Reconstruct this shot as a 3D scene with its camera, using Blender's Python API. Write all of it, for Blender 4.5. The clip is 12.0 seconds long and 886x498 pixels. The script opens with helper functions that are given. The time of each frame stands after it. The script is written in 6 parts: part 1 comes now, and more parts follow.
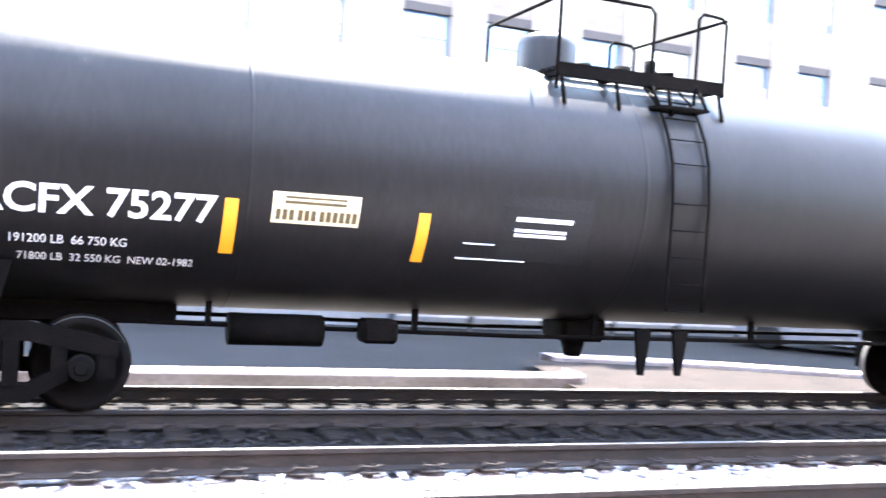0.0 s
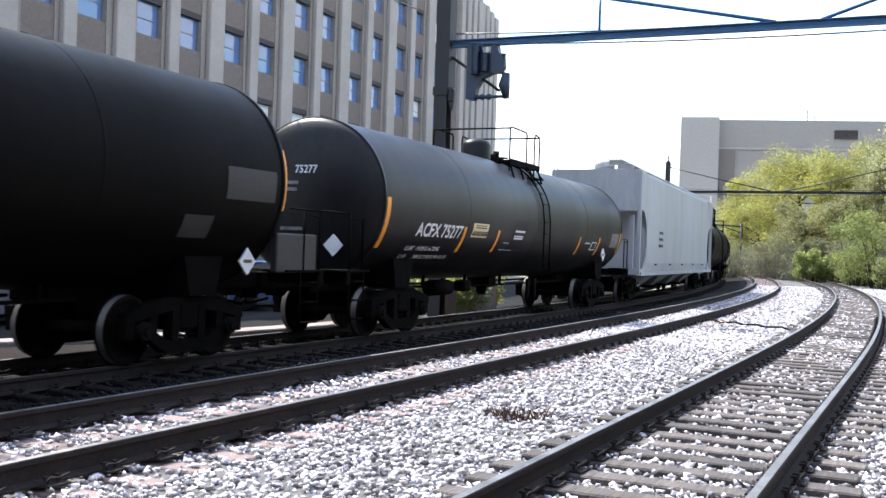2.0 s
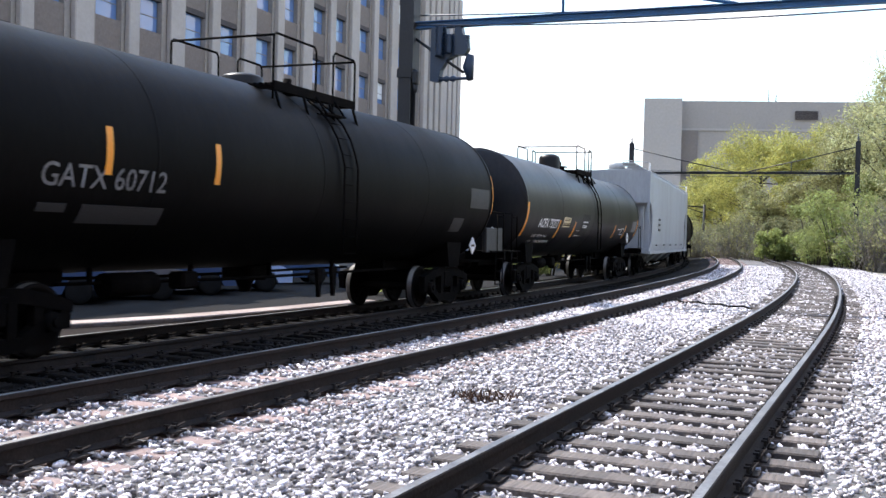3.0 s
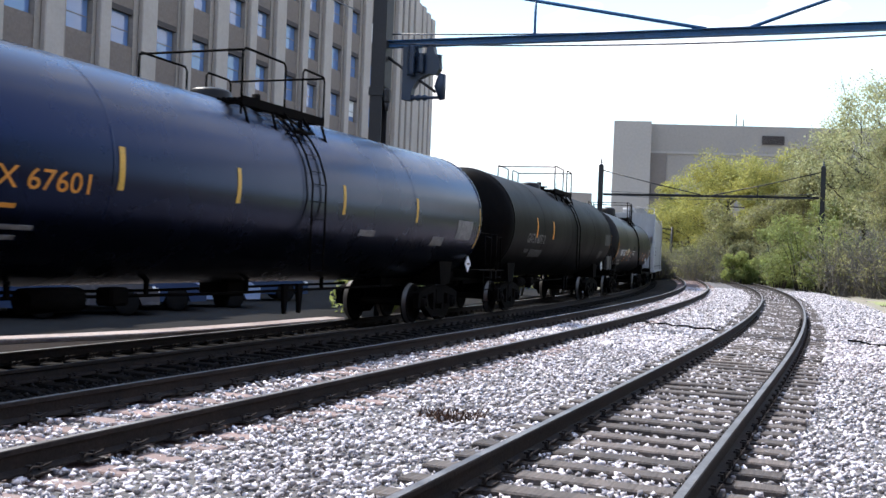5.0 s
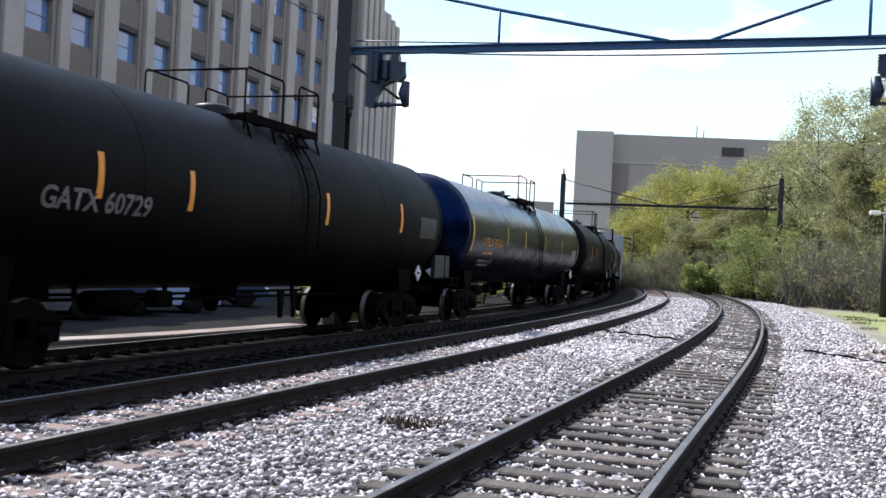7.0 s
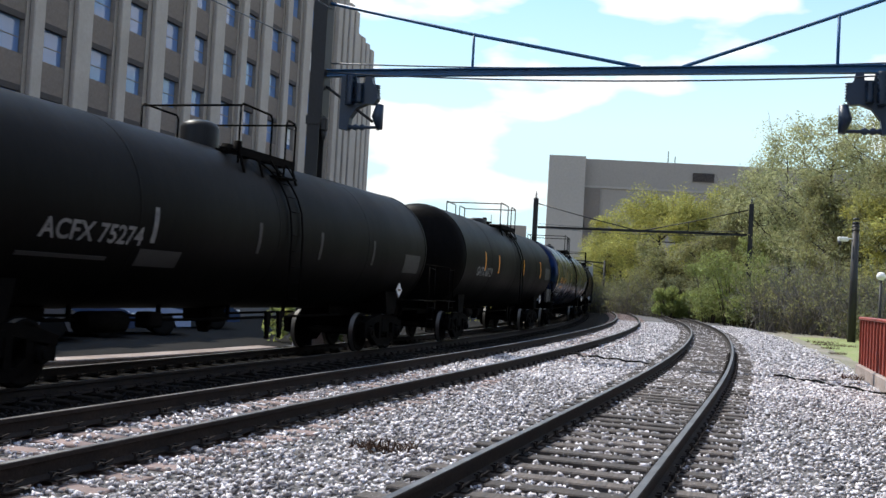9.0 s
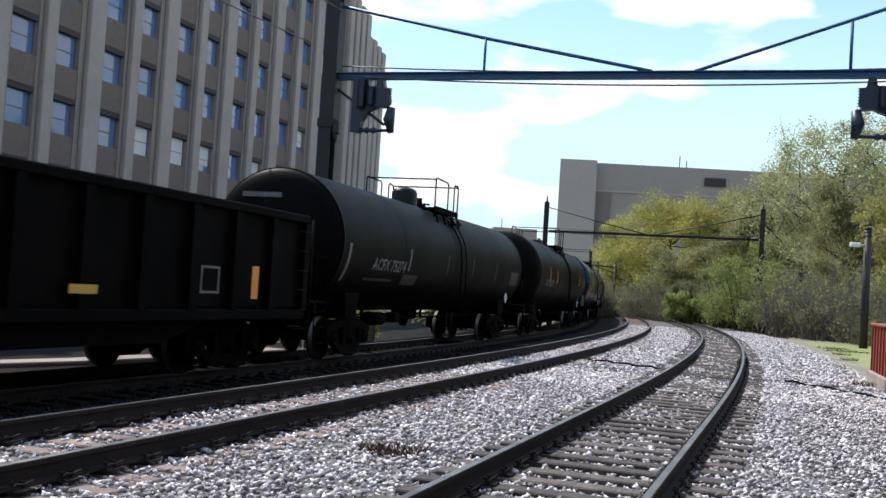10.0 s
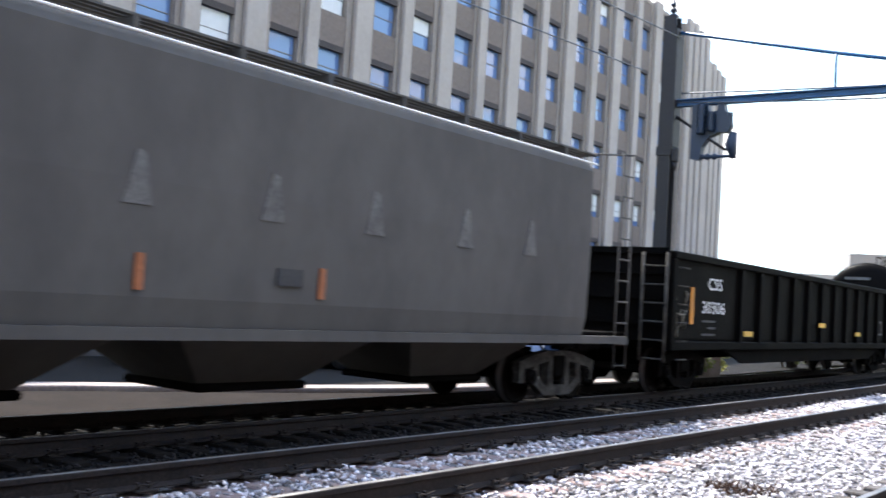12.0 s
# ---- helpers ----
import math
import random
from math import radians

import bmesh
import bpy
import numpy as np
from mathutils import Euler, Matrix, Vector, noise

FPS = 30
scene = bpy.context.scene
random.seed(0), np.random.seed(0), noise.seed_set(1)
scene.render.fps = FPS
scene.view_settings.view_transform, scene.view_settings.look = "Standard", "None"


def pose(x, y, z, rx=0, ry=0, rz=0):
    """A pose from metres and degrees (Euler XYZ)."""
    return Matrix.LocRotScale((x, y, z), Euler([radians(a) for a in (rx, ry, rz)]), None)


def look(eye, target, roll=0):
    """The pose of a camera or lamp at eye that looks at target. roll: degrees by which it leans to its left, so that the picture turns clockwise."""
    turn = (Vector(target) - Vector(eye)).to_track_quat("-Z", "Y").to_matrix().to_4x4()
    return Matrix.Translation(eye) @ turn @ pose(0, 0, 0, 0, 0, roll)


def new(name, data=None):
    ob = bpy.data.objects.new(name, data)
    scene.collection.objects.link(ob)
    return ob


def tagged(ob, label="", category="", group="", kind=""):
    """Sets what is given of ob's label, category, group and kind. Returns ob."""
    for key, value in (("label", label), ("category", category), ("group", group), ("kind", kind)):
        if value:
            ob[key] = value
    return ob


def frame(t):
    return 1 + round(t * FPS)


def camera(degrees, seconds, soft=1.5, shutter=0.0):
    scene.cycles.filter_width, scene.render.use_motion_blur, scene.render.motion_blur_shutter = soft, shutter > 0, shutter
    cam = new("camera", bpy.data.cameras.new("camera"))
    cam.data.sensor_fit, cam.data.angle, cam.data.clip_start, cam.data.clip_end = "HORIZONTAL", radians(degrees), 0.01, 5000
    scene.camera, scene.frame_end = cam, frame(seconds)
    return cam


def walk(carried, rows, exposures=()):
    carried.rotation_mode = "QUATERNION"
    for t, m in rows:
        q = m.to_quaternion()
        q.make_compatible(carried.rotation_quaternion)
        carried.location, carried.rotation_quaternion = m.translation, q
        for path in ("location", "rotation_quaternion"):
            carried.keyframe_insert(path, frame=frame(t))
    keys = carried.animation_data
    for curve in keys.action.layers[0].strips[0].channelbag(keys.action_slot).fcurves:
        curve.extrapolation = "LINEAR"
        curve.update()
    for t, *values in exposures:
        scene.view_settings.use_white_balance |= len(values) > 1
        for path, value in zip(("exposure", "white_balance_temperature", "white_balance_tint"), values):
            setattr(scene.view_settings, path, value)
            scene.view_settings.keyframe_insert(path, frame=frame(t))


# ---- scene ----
# ---------- camera ----------
EYE = Vector((0.0, 0.0, 1.43))
# seconds, place relative to EYE, yaw to the left, pitch up, roll
PATH = [
    (0.0, 0.30, -2.39, 0.25, 50.7, -0.50, 3.66), (0.1, 0.22, -2.10, 0.22, 44.6, -0.25, 3.4),
    (0.2, 0.15, -1.82, 0.20, 38.8, -0.05, 3.2), (0.3, 0.10, -1.56, 0.17, 33.6, 0.15, 3.0),
    (0.4, 0.04, -1.30, 0.15, 29.3, 0.32, 2.8), (0.5, 0.0, -1.08, 0.13, 25.86, 0.46, 2.67),
    (0.65, -0.03, -0.75, 0.07, 21.6, 0.65, 2.2), (0.8, -0.06, -0.45, 0.02, 17.9, 0.82, 1.7),
    (1.0, -0.05, -0.17, -0.02, 14.87, 0.92, 1.5), (1.5, 0.0, 0.0, 0.0, 10.02, 0.36, 1.99),
    (2.0, 0, 0, 0, 6.8, 0.11, 1.9), (2.5, 0, 0, 0, 5.67, -0.70, 1.49), (3.0, 0, 0, 0, 4.83, -0.82, 1.47),
    (5.0, 0, 0, 0, 3.14, 0.28, 2.28), (5.5, 0, 0, 0, 2.1, 0.69, 2.33), (6.0, 0, 0, 0, 0.8, 0.69, 2.02),
    (6.5, 0, 0, 0, 0.87, 0.65, 2.0), (7.0, 0, 0, 0, 1.04, 0.79, 2.81), (9.0, 0, 0, 0, -0.43, 2.16, 3.17),
    (9.5, 0, 0, 0, -0.05, 1.93, 3.51), (10.0, 0, 0, 0, 0.17, 2.31, 3.54), (10.5, 0, 0, 0, 0.0, 1.86, 3.71),
    (11.0, 0, 0, 0, -0.24, 1.89, 3.53), (11.3, 0, 0, 0, 0.7, 2.3, 3.3), (11.5, 0, 0, 0, 3.87, 2.74, 2.85),
    (11.7, 0, 0, 0, 9.1, 2.85, 3.1), (11.9, 0, 0, 0, 16.5, 2.87, 3.4), (12.0, 0, 0, 0, 19.2, 2.87, 3.5)]


def view(dx, dy, dz, yaw, pitch, roll):
    a, b = radians(yaw), radians(pitch)
    eye = EYE + Vector((dx, dy, dz))
    return look(eye, eye + Vector((-math.sin(a) * math.cos(b), math.cos(a) * math.cos(b), math.sin(b))), roll)


cam = camera(47.0, 12.0, soft=1.5, shutter=0.15)
walk(cam, [(t, view(*v)) for t, *v in PATH],
     exposures=[(0.0, 4.02, 6550, 14), (0.5, 3.7, 6550, 14), (1.0, 2.38, 6550, 14), (1.5, 1.83, 6550, 13), (2.0, 1.2, 6500, 11), (3.0, 0.96, 6500, 13), (5.0, 0.65, 6500, 13),
                (7.0, 0.42, 6550, 12), (9.0, 0.11, 6650, 9), (11.0, 0.08, 6650, 9), (11.5, 0.18, 6600, 9), (12.0, 1.38, 6600, 11)])

# ---------- light ----------
SUN_AZ, SUN_EL = radians(50.0), radians(52.4)      # azimuth to the left of +y
world = bpy.data.worlds.new("sky")
scene.world = world
world.use_nodes = True
wt = world.node_tree
sky = wt.nodes.new("ShaderNodeTexSky")
sky.sky_type, sky.sun_disc = "NISHITA", False
sky.sun_elevation, sky.sun_rotation = SUN_EL, -SUN_AZ
sky.dust_density, sky.air_density, sky.ozone_density = 2.0, 1.0, 1.2
# white haze towards the horizon and fair-weather clouds over the blue
tc = wt.nodes.new("ShaderNodeTexCoord")
cmap = wt.nodes.new("ShaderNodeMapping")
cmap.inputs["Scale"].default_value = (2.2, 2.2, 6.0)
cmap.inputs["Location"].default_value = (0.35, 0.2, 0.0)
cn = wt.nodes.new("ShaderNodeTexNoise")
cn.inputs["Scale"].default_value, cn.inputs["Detail"].default_value, cn.inputs["Roughness"].default_value = 2.6, 5, 0.42
cr = wt.nodes.new("ShaderNodeMapRange")
cr.inputs["From Min"].default_value, cr.inputs["From Max"].default_value = 0.49, 0.54
sep = wt.nodes.new("ShaderNodeSeparateXYZ")
haze = wt.nodes.new("ShaderNodeMapRange")
haze.inputs["From Min"].default_value, haze.inputs["From Max"].default_value = 0.16, 0.42
haze.inputs["To Min"].default_value, haze.inputs["To Max"].default_value = 1.0, 0.0
cmix = wt.nodes.new("ShaderNodeMixRGB")
cmix.inputs["Color2"].default_value = (19.0, 19.3, 19.6, 1)
hmix = wt.nodes.new("ShaderNodeMixRGB")
hmix.inputs["Color2"].default_value = (13.2, 18.2, 19.8, 1)
lift = wt.nodes.new("ShaderNodeMixRGB")
lift.blend_type = "MULTIPLY"
lift.inputs["Fac"].default_value = 1.0
lift.inputs["Color2"].default_value = (1.7, 3.3, 5.0, 1)
wt.links.new(tc.outputs["Generated"], cmap.inputs["Vector"])
wt.links.new(tc.outputs["Generated"], sep.inputs["Vector"])
wt.links.new(sep.outputs["Z"], haze.inputs["Value"])
wt.links.new(cmap.outputs["Vector"], cn.inputs["Vector"])
wt.links.new(cn.outputs["Fac"], cr.inputs["Value"])
wt.links.new(cr.outputs["Result"], cmix.inputs["Fac"])
wt.links.new(haze.outputs["Result"], hmix.inputs["Fac"])
wt.links.new(sky.outputs["Color"], lift.inputs["Color1"])
wt.links.new(lift.outputs["Color"], hmix.inputs["Color1"])
wt.links.new(hmix.outputs["Color"], cmix.inputs["Color1"])
wt.links.new(cmix.outputs["Color"], wt.nodes["Background"].inputs["Color"])
wt.nodes["Background"].inputs["Strength"].default_value = 0.055
sun = new("sun", bpy.data.lights.new("sun", "SUN"))
sun.data.energy, sun.data.angle, sun.data.color = 5.0, radians(0.5), (1.0, 0.95, 0.87)
sd = Vector((-math.sin(SUN_AZ) * math.cos(SUN_EL), math.cos(SUN_AZ) * math.cos(SUN_EL), math.sin(SUN_EL)))
sun.matrix_world = look((0, 0, 60), Vector((0, 0, 60)) - sd)


# ---------- materials ----------
def material(name, colour, rough=0.7, metal=0.0, vary=0.25, grain=40.0, stain=1.2, bump=0.25, dirt=None, island=0.0, each=0.0, stretch=(1, 1, 1), gloss=0.5):
    """Colour with a fine grain and a broad stain, both of object-space noise; dirt: a second colour that the stains bring in."""
    m = bpy.data.materials.new(name)
    m.use_nodes = True
    nt = m.node_tree
    n, l = nt.nodes, nt.links
    b = n["Principled BSDF"]
    b.inputs["Metallic"].default_value, b.inputs["Specular IOR Level"].default_value = metal, gloss
    co = n.new("ShaderNodeTexCoord")
    mp = n.new("ShaderNodeMapping")
    mp.inputs["Scale"].default_value = stretch
    l.new(co.outputs["Object"], mp.inputs["Vector"])
    fine, broad = n.new("ShaderNodeTexNoise"), n.new("ShaderNodeTexNoise")
    for tex, sc, det in ((fine, grain, 5), (broad, stain, 6)):
        tex.inputs["Scale"].default_value, tex.inputs["Detail"].default_value, tex.inputs["Roughness"].default_value = sc, det, 0.6
        l.new(mp.outputs["Vector"], tex.inputs["Vector"])
    dark = dirt or tuple(c * (1 - vary) for c in colour)
    ramp = n.new("ShaderNodeValToRGB")
    ramp.color_ramp.elements[0].position, ramp.color_ramp.elements[1].position = 0.36, 0.62
    ramp.color_ramp.elements[0].color, ramp.color_ramp.elements[1].color = (*dark, 1), (*colour, 1)
    l.new(broad.outputs["Fac"], ramp.inputs["Fac"])
    val = n.new("ShaderNodeMapRange")
    val.inputs["From Min"].default_value, val.inputs["From Max"].default_value = 0.3, 0.7
    val.inputs["To Min"].default_value, val.inputs["To Max"].default_value = 1 - vary, 1 + vary * 0.6
    l.new(fine.outputs["Fac"], val.inputs["Value"])
    hsv = n.new("ShaderNodeHueSaturation")
    l.new(ramp.outputs["Color"], hsv.inputs["Color"])
    last = val.outputs["Result"]
    for amount, node, out in ((island, "ShaderNodeNewGeometry", "Random Per Island"), (each, "ShaderNodeObjectInfo", "Random")):
        if amount:
            g = n.new(node)
            r = n.new("ShaderNodeMapRange")
            r.inputs["To Min"].default_value, r.inputs["To Max"].default_value = 1 - amount, 1 + amount
            l.new(g.outputs[out], r.inputs["Value"])
            mul = n.new("ShaderNodeMath")
            mul.operation = "MULTIPLY"
            l.new(last, mul.inputs[0])
            l.new(r.outputs["Result"], mul.inputs[1])
            last = mul.outputs[0]
    l.new(last, hsv.inputs["Value"])
    l.new(hsv.outputs["Color"], b.inputs["Base Color"])
    rr = n.new("ShaderNodeMapRange")
    rr.inputs["To Min"].default_value, rr.inputs["To Max"].default_value = max(0.03, rough - 0.12), min(1, rough + 0.12)
    l.new(broad.outputs["Fac"], rr.inputs["Value"])
    l.new(rr.outputs["Result"], b.inputs["Roughness"])
    if bump:
        bp = n.new("ShaderNodeBump")
        bp.inputs["Strength"].default_value, bp.inputs["Distance"].default_value = bump, 0.02
        l.new(fine.outputs["Fac"], bp.inputs["Height"])
        l.new(bp.outputs["Normal"], b.inputs["Normal"])
    return m


M_BLACK = material("black_tank_paint", (0.0066, 0.0062, 0.0064), 0.42, vary=0.3, grain=18, stain=0.5, bump=0.04, dirt=(0.013, 0.0122, 0.0125), stretch=(1, 0.5, 0.3), gloss=0.2)
M_BLACK2 = material("worn_black_tank_paint", (0.0027, 0.0025, 0.0024), 0.5, vary=0.4, grain=14, stain=0.6, bump=0.06, dirt=(0.0044, 0.0039, 0.0036), stretch=(1, 0.5, 0.3), gloss=0.045)
# near-black gloss; the blue of the reflected sky is put into its specular tint
M_SKYGLOSS = material("gloss_black_paint_sky_tinted", (0.0010, 0.0014, 0.003), 0.27, vary=0.25, grain=14, stain=0.5, bump=0.0, dirt=(0.0009, 0.0011, 0.0018), gloss=0.48)
M_SKYGLOSS.node_tree.nodes["Principled BSDF"].inputs["Specular Tint"].default_value = (0.045, 0.23, 0.95, 1)
M_FRAME = material("grimy_underframe_steel", (0.0038, 0.0035, 0.0033), 0.8, vary=0.4, grain=25, stain=2, dirt=(0.007, 0.0055, 0.0048), gloss=0.03)
M_WHEEL = material("worn_wheel_steel", (0.0055, 0.005, 0.0047), 0.75, 0.0, vary=0.3, grain=30, dirt=(0.010, 0.008, 0.007), gloss=0.04)
M_DUSTY = material("dust_covered_steel", (0.10, 0.095, 0.085), 0.9, vary=0.4, grain=20, stain=5, gloss=0.1, dirt=(0.045, 0.042, 0.038))
M_TREAD = material("polished_tread_steel", (0.14, 0.135, 0.13), 0.45, 0.8, vary=0.2)
M_ORANGE = material("orange_reflective_tape", (0.92, 0.34, 0.015), 0.4, vary=0.08, bump=0)
M_YELLOW = material("faded_yellow_reflective_tape", (0.75, 0.45, 0.06), 0.5, vary=0.2, bump=0)
M_WHITE = material("white_stencil_paint", (0.78, 0.78, 0.77), 0.6, vary=0.12, bump=0)
M_DULLWHITE = material("faded_white_stencil_paint", (0.22, 0.215, 0.21), 0.7, vary=0.4, stain=6, bump=0)
M_OCHRE = material("orange_stencil_paint", (0.75, 0.30, 0.03), 0.6, vary=0.2, bump=0)
M_CREAM = material("cream_sign_enamel", (0.72, 0.62, 0.38), 0.5, vary=0.12, bump=0)
M_INK = material("dark_brown_lettering", (0.10, 0.07, 0.03), 0.7, vary=0.2, bump=0)
M_GREYPLATE = material("dull_grey_plate", (0.022, 0.021, 0.021), 0.6, vary=0.3)
M_HOPWHITE = material("white_hopper_paint", (0.38, 0.395, 0.405), 0.55, vary=0.1, grain=12, stain=0.6, bump=0.05, dirt=(0.31, 0.315, 0.32), stretch=(1, 1, 0.25))
M_HOPGREY = material("weathered_grey_hopper_paint", (0.118, 0.112, 0.103), 0.85, vary=0.09, grain=3, stain=0.45, bump=0.02, dirt=(0.086, 0.082, 0.077), stretch=(1, 1, 0.6), gloss=0.15)
M_STREAK = material("pale_dust_streak", (0.165, 0.16, 0.15), 0.9, vary=0.4, stain=4, bump=0, dirt=(0.11, 0.105, 0.098))
M_GOND = material("black_gondola_paint", (0.0030, 0.0028, 0.0027), 0.65, vary=0.4, grain=16, stain=0.8, dirt=(0.0052, 0.0046, 0.0042), gloss=0.03)
M_STENCIL = material("black_stencil_panel_paint", (0.010, 0.010, 0.011), 0.5, vary=0.3, gloss=0.25)
M_YGRAF = material("pale_chalk_scrawl", (0.20, 0.19, 0.15), 0.8, vary=0.5, stain=9, bump=0)
M_RAIL = material("rusty_rail_side", (0.034, 0.027, 0.024), 0.85, vary=0.35, grain=35, stain=3, dirt=(0.022, 0.019, 0.018), gloss=0.15)
M_RAILTOP = material("worn_rail_head_steel", (0.20, 0.19, 0.185), 0.5, 0.7, vary=0.3, grain=30, stain=2.5, bump=0.05, dirt=(0.10, 0.09, 0.085))
M_TIE = material("weathered_tie_timber", (0.115, 0.095, 0.084), 0.9, vary=0.45, grain=14, stain=1.5, bump=0.7, dirt=(0.06, 0.05, 0.045), each=0.35, stretch=(0.25, 3, 3))
M_TIE2 = material("pinkish_brown_tie_timber", (0.27, 0.195, 0.178), 0.9, vary=0.35, grain=14, stain=1.5, bump=0.6, dirt=(0.19, 0.135, 0.122), each=0.3, stretch=(0.25, 3, 3))
# tie timber with the shade under the train put into its colour
M_TIE3 = material("shade_darkened_tie_timber", (0.018, 0.016, 0.015), 0.9, vary=0.4, grain=14, stain=1.5, bump=0.6, dirt=(0.012, 0.011, 0.010), each=0.25, stretch=(0.25, 3, 3), gloss=0.06)
M_STONE = material("pale_crushed_ballast", (0.60, 0.562, 0.575), 0.9, vary=0.3, grain=60, stain=9, bump=0.2, island=0.72)
# bed colour holds the shade of the gaps between the loose stones
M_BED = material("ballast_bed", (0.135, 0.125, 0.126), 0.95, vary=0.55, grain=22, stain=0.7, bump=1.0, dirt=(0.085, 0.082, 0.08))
# darker copies of bed and stone: the train's shade is put into their colour
M_SHADEBED = material("shade_darkened_ballast_bed", (0.018, 0.017, 0.017), 0.95, vary=0.4, grain=22, stain=0.7, bump=1.0, dirt=(0.012, 0.0115, 0.011), gloss=0.05)
M_SHADESTONE = material("shade_darkened_crushed_ballast", (0.030, 0.029, 0.030), 0.95, vary=0.3, grain=60, stain=9, bump=0.2, island=0.5, gloss=0.08)
M_LEAFLITTER = material("dead_brown_weeds", (0.10, 0.05, 0.03), 0.95, vary=0.5, island=0.5)
M_LIME = material("concrete_facade", (0.295, 0.258, 0.233), 0.85, vary=0.12, grain=5, stain=0.25, bump=0.03, dirt=(0.25, 0.215, 0.194))
M_PIL = material("concrete_pilaster", (0.39, 0.35, 0.323), 0.85, vary=0.07, grain=5, stain=0.3, bump=0.03, dirt=(0.335, 0.30, 0.272))
M_SPAN = material("brown_spandrel_panel", (0.19, 0.155, 0.137), 0.85, vary=0.15, grain=6, stain=0.6, bump=0.03)
M_WFRAME = material("dark_window_frame", (0.16, 0.15, 0.14), 0.5, vary=0.15)
M_BLIND = material("white_window_blind", (0.72, 0.74, 0.76), 0.8, vary=0.1)
M_FARB = material("pale_far_concrete", (0.27, 0.25, 0.235), 0.9, vary=0.08, grain=2, stain=0.06, bump=0.05)
M_FARB2 = material("tan_far_concrete", (0.32, 0.30, 0.285), 0.9, vary=0.08, grain=2, stain=0.06, bump=0.05)
M_FARDARK = material("brown_far_panel", (0.17, 0.15, 0.14), 0.9, vary=0.1, grain=2, stain=0.06, bump=0.05)
M_DARKOPEN = material("dark_louvre", (0.06, 0.05, 0.05), 0.8)
M_POLE = material("dark_painted_mast_steel", (0.020, 0.019, 0.020), 0.6, vary=0.3, grain=20, stain=1)
M_BEAM = material("blue_painted_beam", (0.016, 0.105, 0.25), 0.5, vary=0.3, grain=20, stain=1.5)
M_WIRE = material("weathered_wire", (0.09, 0.10, 0.12), 0.5, 0.4)
M_INSUL = material("blue_black_castings", (0.008, 0.024, 0.055), 0.4)
M_BARK = material("grey_brown_bark", (0.075, 0.060, 0.050), 0.95, vary=0.4, grain=12, bump=0.8, stretch=(1, 1, 0.3))
def leaf(name, colour, dark):
    """Leaves that let part of the light through."""
    m = material(name, colour, 0.6, vary=0.2, grain=3, stain=0.35, bump=0, dirt=dark, island=0.3, gloss=0.2)
    n, l = m.node_tree.nodes, m.node_tree.links
    b = n["Principled BSDF"]
    tr, mx = n.new("ShaderNodeBsdfTranslucent"), n.new("ShaderNodeMixShader")
    l.new(b.inputs["Base Color"].links[0].from_socket, tr.inputs["Color"])
    mx.inputs["Fac"].default_value = 0.5
    l.new(b.outputs["BSDF"], mx.inputs[1])
    l.new(tr.outputs["BSDF"], mx.inputs[2])
    l.new(mx.outputs["Shader"], n["Material Output"].inputs["Surface"])
    return m


M_LEAFY = leaf("fresh_yellow_green_leaves", (0.43, 0.41, 0.115), (0.31, 0.31, 0.10))
M_LEAFG = leaf("spring_green_leaves", (0.30, 0.345, 0.115), (0.20, 0.23, 0.09))
M_LEAFO = leaf("olive_green_leaves", (0.34, 0.335, 0.15), (0.23, 0.225, 0.11))
M_LEAFP = leaf("pale_budding_leaves", (0.45, 0.455, 0.235), (0.33, 0.34, 0.17))
M_LEAFD = leaf("dark_olive_leaves", (0.24, 0.245, 0.125), (0.15, 0.155, 0.085))
M_TWIG = material("bare_brown_twigs", (0.21, 0.19, 0.17), 0.9, vary=0.3, island=0.4)
M_GRASS = material("spring_grass", (0.20, 0.25, 0.075), 0.9, vary=0.35, grain=14, stain=0.5, bump=0.6, dirt=(0.25, 0.26, 0.11))
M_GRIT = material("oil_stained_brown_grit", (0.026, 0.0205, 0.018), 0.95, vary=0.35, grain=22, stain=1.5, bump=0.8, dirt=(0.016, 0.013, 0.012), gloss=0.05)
M_SOIL = material("dry_trackside_soil", (0.27, 0.235, 0.19), 0.95, vary=0.3, grain=9, stain=0.35, bump=0.6, dirt=(0.17, 0.16, 0.10))
M_CONC = material("pale_platform_concrete", (0.37, 0.31, 0.285), 0.9, vary=0.25, grain=14, stain=0.7, bump=0.2, dirt=(0.25, 0.20, 0.18), gloss=0.15)
M_ASPH = material("worn_dark_asphalt", (0.020, 0.0195, 0.0195), 0.95, vary=0.25, grain=50, stain=0.4, bump=0.3, gloss=0.05)
M_GWALL = material("grey_retaining_wall", (0.15, 0.15, 0.15), 0.9, vary=0.15, grain=8, stain=0.4, bump=0.2)
M_REDWALL = material("red_painted_steel", (0.30, 0.055, 0.035), 0.5, vary=0.2, stain=2)
M_CARBLUE = material("pale_blue_car_paint", (0.34, 0.43, 0.62), 0.25, vary=0.05, bump=0)
M_CARDARK = material("dark_blue_car_paint", (0.03, 0.06, 0.13), 0.2, vary=0.05, bump=0)
M_CARGREY = material("grey_car_paint", (0.11, 0.11, 0.12), 0.25, vary=0.05, bump=0)
# for the added out-of-view walls that hold light off the train
M_BLOCKWALL = material("dark_light_block_wall", (0.055, 0.036, 0.029), 0.9, vary=0.25, grain=12, stain=0.5)
M_BOARD = material("weathered_pale_boards", (0.33, 0.31, 0.29), 0.85, vary=0.25, grain=20, stain=2)
M_TYRE = material("black_tyre_rubber", (0.012, 0.012, 0.012), 0.9, gloss=0.08)
